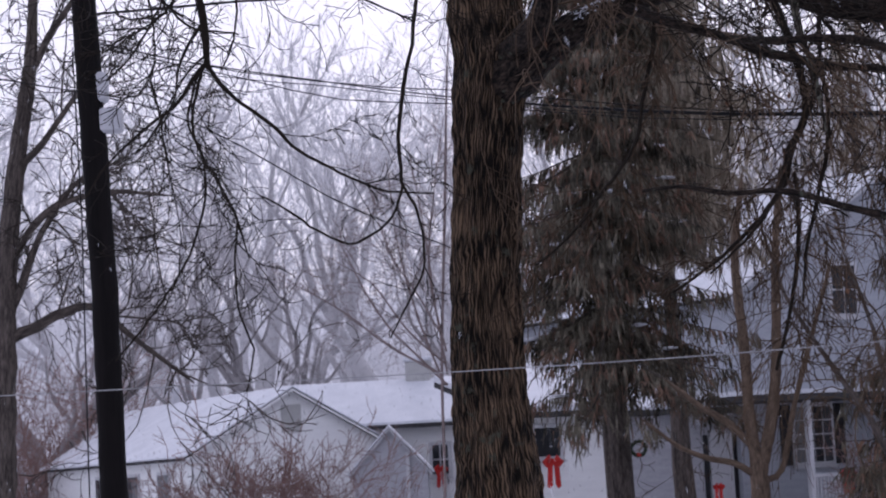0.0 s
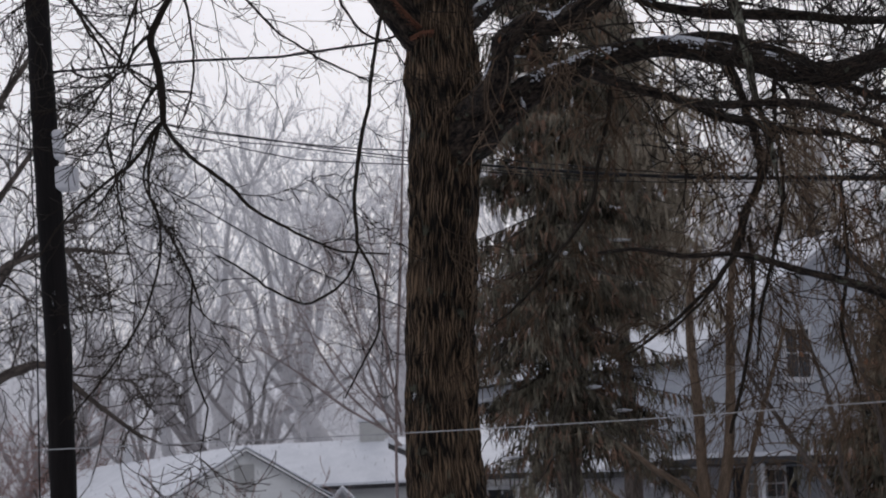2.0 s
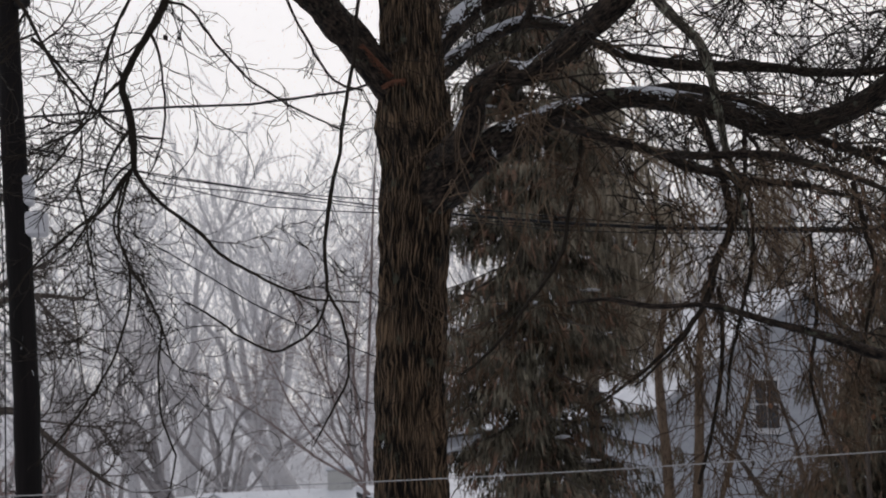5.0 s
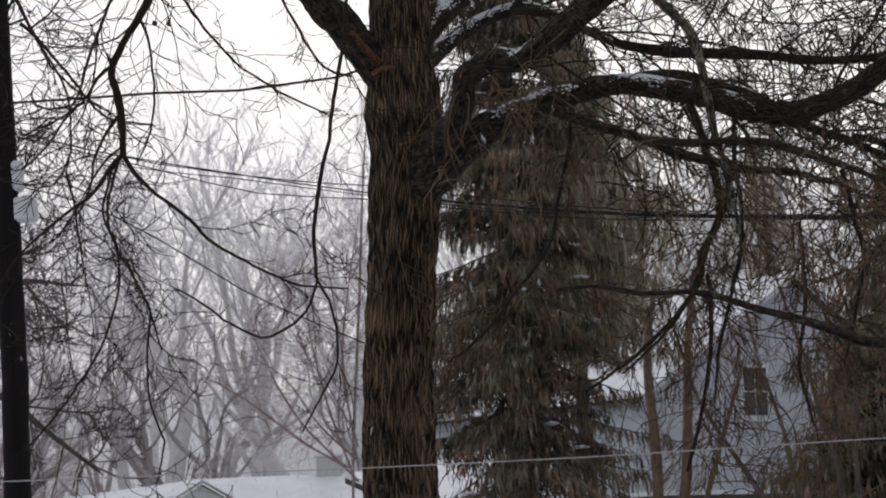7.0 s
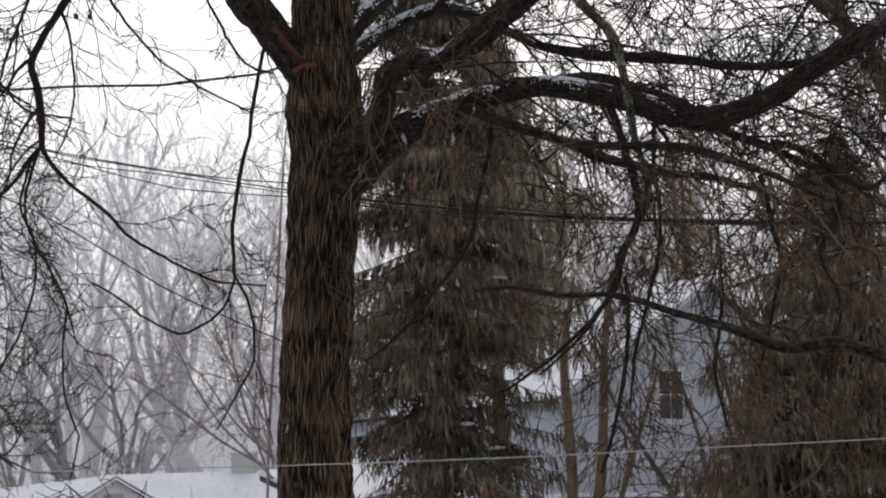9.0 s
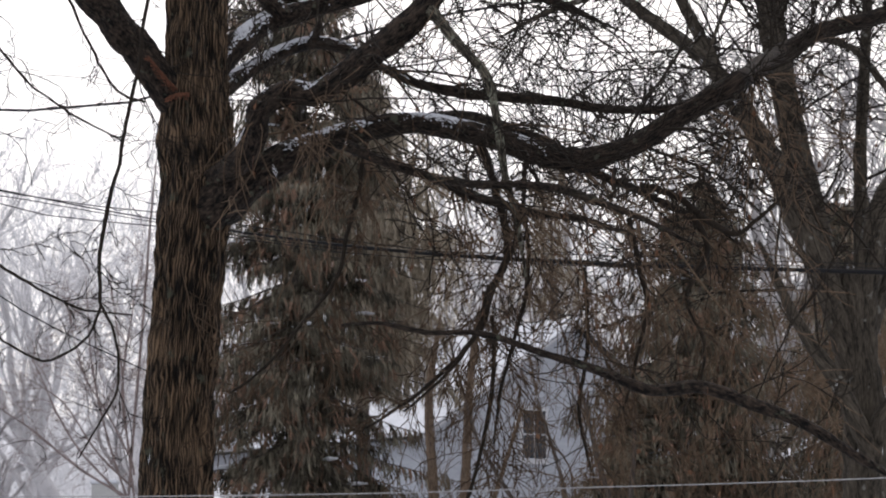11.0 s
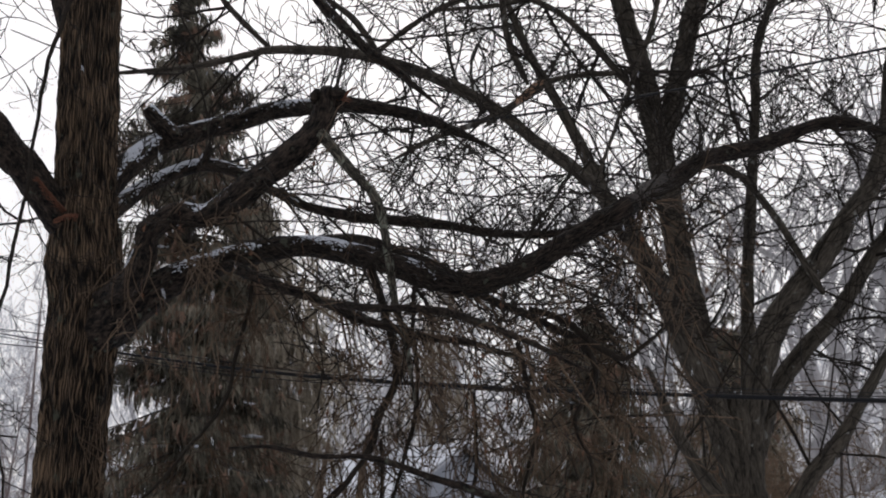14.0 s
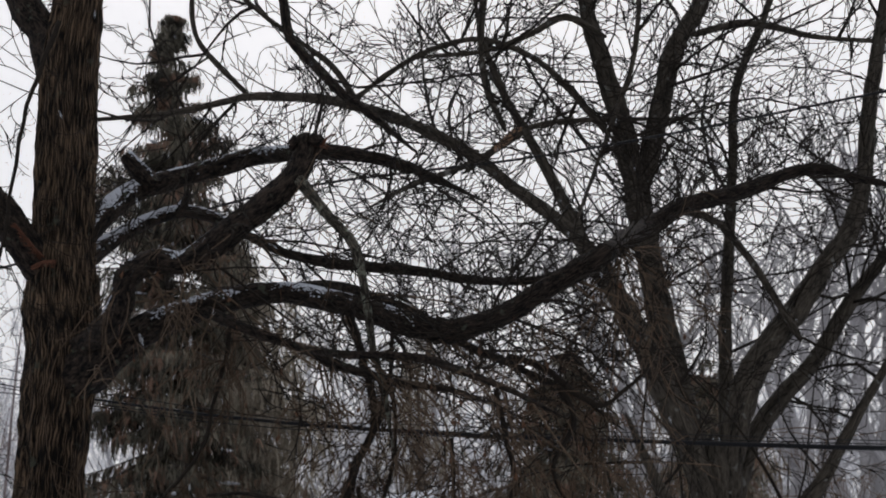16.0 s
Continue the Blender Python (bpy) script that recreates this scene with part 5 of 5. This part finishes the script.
def porch_gable():
    porch = thing("porch_gable", (-1.72, 68, 0), "small grey gabled entrance with snow on its roof", "porch")
    gable_walls(porch, 1.0, 3.6, 1.85, 2.98, GREY_WALL)
    gable_roof(porch, 1.0, 3.6, 1.85, 2.94, 0.12)
    part("corner_post", box(0.42, -0.07, 0.0, 0.52, -0.004, 2.35, 0.01), WHITE, porch, "white corner post")
    return porch


def blue_house():
    house = thing("two_storey_house", (11.1, 64, 0), "two-storey blue-grey house with white porch, dark windows and snowy roof", "house")
    house.rotation_euler = (0, 0, radians(33))
    gable_walls(house, 4.9, 9.0, 5.75, 8.75, BLUE)
    gable_roof(house, 4.9, 9.0, 5.75, 8.70, 0.35)
    window(house, -1.3, 5.8, 0.8, 1.25, 0.0, panes=2, rows=2)
    window(house, -2.6, 2.2, 1.2, 1.4, 0.0, shutters=True, panes=4, rows=4)
    part("door", box(-5.75, 0.13, 0.3, -5.05, 0.194, 2.4, 0.01), WHITE, house, "white front door with dark sidelights")
    for x in (-5.86, -4.97):
        part("sidelight", box(x - 0.06, 0.15, 0.4, x + 0.06, 0.194, 2.3), SHUTTER, house)
    window(house, -10.55, 2.3, 0.75, 0.7, 0.2, panes=1, rows=1)
    # lower garage wing
    part("garage_wall", box(-8.6, 0.2, 0, -4.905, 6.0, 2.9), GREY_WALL, house, "grey boarded garage wing")
    bm = prism([(-0.3, 2.8), (5.9, 4.6), (5.9, 4.75), (-0.3, 2.95)], 0, 4.2)
    bmesh.ops.rotate(bm, verts=bm.verts[:], matrix=Matrix.Rotation(radians(90), 3, "Z"))
    bmesh.ops.translate(bm, verts=bm.verts[:], vec=(-4.91, 0.1, 0))
    part("garage_roof", bm, SHINGLE, house)
    bm = prism([(-0.32, 2.955), (5.92, 4.755), (5.92, 4.84), (-0.32, 3.03)], -0.02, 4.22)
    bmesh.ops.rotate(bm, verts=bm.verts[:], matrix=Matrix.Rotation(radians(90), 3, "Z"))
    bmesh.ops.translate(bm, verts=bm.verts[:], vec=(-4.91, 0.1, 0))
    part("garage_snow", bm, SNOW, house, "snow on the garage roof")
    part("side_wing_wall", box(-11.3, 0.2, 0, -8.605, 2.5, 2.9), CREAM, house, "pale side wing")
    for name, lo, up, mat in (("side_wing_roof", 2.86, 3.75, SHINGLE), ("side_wing_snow", 3.0, 3.89, SNOW)):
        bm = prism([(-0.3, lo), (2.7, up), (2.7, up + 0.13), (-0.3, lo + 0.13)], 0, 2.75)
        bmesh.ops.rotate(bm, verts=bm.verts[:], matrix=Matrix.Rotation(radians(90), 3, "Z"))
        bmesh.ops.translate(bm, verts=bm.verts[:], vec=(-9.12, 0.1, 0))
        part(name, bm, mat, house)
    # porch deck, roof and rail
    part("porch_deck", box(-6.2, -2.0, 0.0, 4.5, -0.005, 0.3, 0.02), GREY_WALL, house)
    part("porch_roof", prism([(-6.4, 3.0), (4.7, 3.0), (4.7, 3.15), (-6.4, 3.15)], -2.2, -0.005), SHINGLE, house)
    part("porch_snow", prism([(-6.42, 3.155), (4.72, 3.155), (4.7, 3.26), (-6.4, 3.26)], -2.22, -0.005), SNOW, house)
    for x in (-6.1, -4.35, -0.9, 1.6, 4.3):
        part("porch_post", box(x - 0.07, -1.95, 0.304, x + 0.07, -1.81, 2.996, 0.01), WHITE, house)
    part("rail_top", box(-4.27, -1.92, 1.15, -0.98, -1.84, 1.23, 0.01), WHITE, house)
    part("rail_foot", box(-4.27, -1.91, 0.42, -0.98, -1.85, 0.48), WHITE, house)
    for i in range(28):
        part("baluster", box(-4.2 + i * 0.117 - 0.02, -1.9, 0.484, -4.2 + i * 0.117 + 0.02, -1.86, 1.146), WHITE, house)
    return house


def ribbon_bow(place, size, group="holiday bows"):
    bow = thing("ribbon_bow", place, "bright red holiday ribbon bow", "decoration", group)
    for s in (-1, 1):
        g = Geo()
        g.tube([Vector((0, 0, 0)), Vector((s * size * 0.16, -0.03, size * 0.17)), Vector((s * size * 0.30, 0, 0.02)), Vector((s * size * 0.18, 0.02, -size * 0.12)), Vector((0, 0, 0))], [size * 0.08, size * 0.15, size * 0.14, size * 0.13, size * 0.08], 8, rough=0.3)
        ob = new("loop", g.mesh("loop", RED))
        ob.parent = bow
        part("tail", prism([(s * 0.01, 0), (s * size * 0.22, -size * 0.05), (s * size * 0.27, -size * 0.92), (s * size * 0.16, -size * 1.0), (s * size * 0.05, -size * 0.86)], -0.03 + s * 0.01, 0.01 + s * 0.01), RED, bow)
    return bow


def wreath(place, size):
    w = thing("wreath", place, "green holiday wreath with a red bow", "decoration", "holiday bows")
    rng = random.Random(5)
    g = Geo()
    for k in range(60):
        a = 2 * math.pi * k / 60
        c = Vector((math.cos(a), 0, math.sin(a))) * size
        for _ in range(5):
            d = Vector((rng.gauss(0, 1), rng.gauss(0, 1), rng.gauss(0, 1))).normalized() * size * 0.4
            g.tube([c, c + d], [0.02, 0.004], 3)
    ob = new("ring", g.mesh("ring", WREATH))
    ob.parent = w
    part("ribbon", box(-size * 0.3, -size * 0.3, -size * 1.1, size * 0.3, -size * 0.1, -size * 0.6, 0.02), RED, w)
    return w


ranch_house()
long_house()
porch_gable()
blue_house()
def white_house():
    """Only the near corner of this house shows past the maple."""
    house = thing("white_house", (21.98, 60, 0), "white clapboard house with a snowy gable roof", "house")
    house.rotation_euler = (0, 0, radians(8))
    gable_walls(house, 3.2, 8.0, 5.46, 7.41, WHITE)
    gable_roof(house, 3.2, 8.0, 5.46, 7.36, 0.3)
    window(house, -1.2, 1.8, 0.9, 1.2, 0.0)
    window(house, 1.2, 1.8, 0.9, 1.2, 0.0)
    return house


white_house()
ribbon_bow((-0.40, 74.25, 1.85), 0.55)
ribbon_bow((2.27, 57.9, 1.82), 0.6)
ribbon_bow((6.15, 59.1, 1.05), 0.36)
ribbon_bow((9.35, 60.0, 1.2), 0.5)
wreath((4.36, 59.45, 2.05), 0.17)


# ---- shrubs ----
def shrub(place, height, width, seed, label, stems=40, thin=0.0055, twig=SHRUB_TWIG):
    rng = random.Random(seed)
    base = Vector(place)
    s = thing("shrub", place, label, "shrub", "bare shrubs")
    g = Geo()
    for _ in range(stems):
        a = rng.uniform(0, 2 * math.pi)
        p = base + Vector((math.cos(a) * width * 0.5 * rng.random(), math.sin(a) * 0.4 * rng.random(), -0.05))
        grow(g, p, Vector((math.cos(a) * 0.35, math.sin(a) * 0.35, 1)), height * rng.uniform(0.6, 1.1), 0.012, 2, rng, 0.0, 0.1, 4, 3, 0.45, rmin=thin)
    hold("brush", g.mesh("brush", twig), s, "reddish-brown bare stems", "stuff")
    return s


shrub((-5.2, 56, 0), 2.3, 2.2, 31, "dense reddish-brown bare shrub before the ranch house", 52, 0.008)
shrub((-4.1, 57, 0), 2.6, 2.4, 32, "tall reddish-brown bare shrub before the ranch house", 52, 0.008)
shrub((-2.7, 56, 0), 2.2, 2.4, 33, "thin reddish-brown bare shrub before the ranch house")
for k, (x, y, h) in enumerate(((-15.6, 86, 6.2), (-14.2, 84, 6.8), (-13.0, 88, 6.0), (-11.8, 90, 5.6))):
    shrub((x, y, 0), h, 2.4, 36 + k, "tall reddish-grey bare thicket beyond the ranch house", 26, 0.011, SHRUB_TWIG)
shrub((9.2, 52, 0), 2.0, 1.8, 34, "brown bare shrub before the white porch")


# ---- far woods ----
def woodland_tree(seed, height, bark, twig, fork=0.38):
    """A bare forest tree about its own foot: forking trunk and a fine crown."""
    rng = random.Random(seed)
    g, c = Geo(), Geo()

    def leader(p, d, length, r, depth):
        n = 8
        pts, rad = [p], [r]
        for i in range(n):
            d = (d + Vector((rng.gauss(0, 0.17), rng.gauss(0, 0.17), 0.07))).normalized()
            pts.append(pts[-1] + d * length / n)
            rad.append(r * (1 - 0.62 * (i + 1) / n))
        g.tube(pts, rad, 7 if depth > 1 else 5, rough=0.15)
        if depth:
            for k in range(rng.randint(2, 3)):
                leader(pts[-2].lerp(pts[-1], rng.random()), turned(d, rng.uniform(0.3, 0.75), rng), length * rng.uniform(0.6, 0.9), rad[-1] * 0.85, depth - 1)
            for k in range(2):
                i = rng.randint(4, n)
                leader(pts[i], turned(d, rng.uniform(0.5, 0.9), rng), length * rng.uniform(0.45, 0.7), rad[i] * 0.55, depth - 1 if depth < 2 else 0)
        else:
            for k in range(4):
                i = rng.randint(2, n)
                grow(c, pts[i], turned(d, rng.uniform(0.4, 0.9), rng), length * rng.uniform(0.3, 0.6), rad[i] * 0.5, 1, rng, 0.06, 0.12, 3, 3, 0.5, (0.35, 0.8), 0.014)

    leader(Vector((0, 0, -0.3)), Vector((rng.gauss(0, 0.06), rng.gauss(0, 0.06), 1)), height * fork, 0.40, 2)
    return g.mesh("trunk", bark), c.mesh("crown", twig)


rng = random.Random(77)
# Edge, far and maple-side kinds; their pale bark and twig colours stand for haze.
kinds = [woodland_tree(100 + i, 17.0, NEAR_HAZED_TRUNK, NEAR_HAZED_WOODS, 0.33) for i in range(4)] + [woodland_tree(104 + i, 17.0, HAZED_TRUNK, HAZED_WOODS) for i in range(4)] + [woodland_tree(110 + i, 17.0, MAPLE_SIDE, MAPLE_SIDE, 0.33) for i in range(3)]
first = []
for i, (tm, cm) in enumerate(kinds):
    place, label, group = (((-24 + i * 9, 96, 0.4), "bare grey-brown tree at the woods edge, haze in its colour", "woods edge") if i < 4 else
                           ((-24 + i * 9, 122, 0.7), "tall bare grey woodland tree with snowfall haze in its colour", "far woods") if i < 8 else
                           ((20.0 + 3.6 * (i - 8), 78, 0.0), "tall bare grey tree behind the many-stemmed maple, haze in its colour", "trees behind the maple"))
    t = thing("woodland_tree", place, label, "tree", group)
    for nm, me in (("trunk", tm), ("crown", cm)):
        ob = new(nm, me)
        ob.parent = t
    first.append(t)


def plant(src, x, y, s, turn):
    ob = copy_thing(src, Matrix.LocRotScale((x, y, 0.02 * max(0, y - 85)), Euler((0, 0, turn)), None))
    ob.scale = (s, s, s)


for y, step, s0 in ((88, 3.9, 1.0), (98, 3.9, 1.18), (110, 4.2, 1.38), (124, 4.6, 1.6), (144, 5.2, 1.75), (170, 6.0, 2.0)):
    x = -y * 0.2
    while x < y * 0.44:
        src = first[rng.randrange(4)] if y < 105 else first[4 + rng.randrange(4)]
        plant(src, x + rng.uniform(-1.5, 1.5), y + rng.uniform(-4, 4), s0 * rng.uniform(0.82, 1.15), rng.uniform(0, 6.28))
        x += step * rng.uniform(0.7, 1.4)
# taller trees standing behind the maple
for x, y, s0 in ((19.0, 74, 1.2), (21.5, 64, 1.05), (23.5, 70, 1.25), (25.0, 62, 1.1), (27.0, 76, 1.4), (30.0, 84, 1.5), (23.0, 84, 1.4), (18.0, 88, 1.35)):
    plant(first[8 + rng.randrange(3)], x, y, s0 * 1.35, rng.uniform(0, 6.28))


def haze_backdrop():
    """A far ridge added as backdrop; its pale colour stands for hazy dense woods."""
    bm = bmesh.new()
    last = None
    for i in range(1001):
        x = -150 + i * 0.42
        top = 19 + 3 * noise.noise(Vector((x * 0.02, 3, 0))) + 2 * noise.noise(Vector((x * 0.11, 9, 0))) + random.uniform(-0.4, 0.4)
        col = [bm.verts.new((x, 215 + 6 * noise.noise(Vector((x * 0.1, j, 2))) + j * 6, z)) for j, z in enumerate((-1, top * 0.4, top * 0.75, top, top - 3))]
        if last:
            for j in range(4):
                bm.faces.new((last[j], col[j], col[j + 1], last[j + 1]))
        last = col
    me = bpy.data.meshes.new("backdrop")
    bm.to_mesh(me)
    bm.free()
    me.materials.append(HAZE_HILL)
    return tagged(new("backdrop", me), "pale hillside backdrop added to stand for hazy far woods", "hillside", kind="structure")


haze_backdrop()


def distant_canopy(count, seed):
    """The massed fine twigs of the farthest trees, thinning out upwards into coloured-in haze."""
    r = np.random.RandomState(seed)
    x = -48 + r.random(count) * 140
    y = 168 + r.random(count) * 42
    crest = np.array([30.5 + 5 * noise.noise(Vector((a * 0.06, 4, 0))) + 4 * noise.noise(Vector((a * 0.25, 8, 0))) for a in x])
    z = 3 + (crest - 3) * (1 - np.sqrt(r.random(count)) * 0.96)
    z = np.where(r.random(count) < 0.5, 3 + (crest - 3) * r.random(count), z)
    length = 0.8 + r.random(count) * 1.9
    lean = r.normal(0, 0.55, count)
    way = np.stack([np.sin(lean), r.normal(0, 0.2, count), np.cos(lean)], 1)
    side = np.stack([np.cos(lean), np.zeros(count), -np.sin(lean)], 1) * (0.02 + r.random(count) * 0.03)[:, None]
    c = np.stack([x, y, z], 1)
    tip = c + way * length[:, None]
    v = np.stack([c - side, c + side, tip + side * 0.3, tip - side * 0.3], 1).reshape(-1, 3)
    me = bpy.data.meshes.new("distant_canopy")
    me.vertices.add(count * 4)
    me.vertices.foreach_set("co", v.ravel())
    me.loops.add(count * 4)
    me.loops.foreach_set("vertex_index", np.arange(count * 4))
    me.polygons.add(count)
    me.polygons.foreach_set("loop_start", np.arange(count) * 4)
    me.update(calc_edges=True)
    me.materials.append(HAZED_FAR_TWIG)
    return tagged(new("distant_canopy", me), "massed twigs of far bare trees, coloured near-white for haze", "woods", kind="stuff")


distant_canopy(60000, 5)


# ---- falling snow ----
def falling_snow(count, seed):
    r = np.random.RandomState(seed)
    u = r.random(count)
    y = 6 + (135 - 6) * np.cbrt(u * 0.97 + 0.0002)
    x = y * (r.random(count) * 0.56 - 0.20)
    z = 1.6 + y * (r.random(count) * 0.36 - 0.02)
    size = 0.004 + 0.00018 * y + r.random(count) ** 3 * 0.008
    ang = r.normal(0, 0.25, count)
    tilt = r.normal(0, 0.6, count)
    ax = np.stack([np.cos(tilt) * np.cos(ang), np.sin(tilt), np.sin(ang)], 1)
    az = np.stack([-np.sin(ang), r.normal(0, 0.2, count), np.cos(ang)], 1)
    c = np.stack([x, y, z], 1)
    s = size[:, None]
    v = np.stack([c - ax * s, c - az * s * 3.2, c + ax * s, c + az * s * 3.2], 1).reshape(-1, 3)
    me = bpy.data.meshes.new("falling_snow")
    me.vertices.add(count * 4)
    me.vertices.foreach_set("co", v.ravel())
    me.loops.add(count * 4)
    me.loops.foreach_set("vertex_index", np.arange(count * 4))
    me.polygons.add(count)
    me.polygons.foreach_set("loop_start", np.arange(count) * 4)
    me.update(calc_edges=True)
    me.materials.append(FLAKE)
    return tagged(new("falling_snow", me), "falling snowflakes drifting through the air", "snow", kind="stuff")


falling_snow(62000, 8)
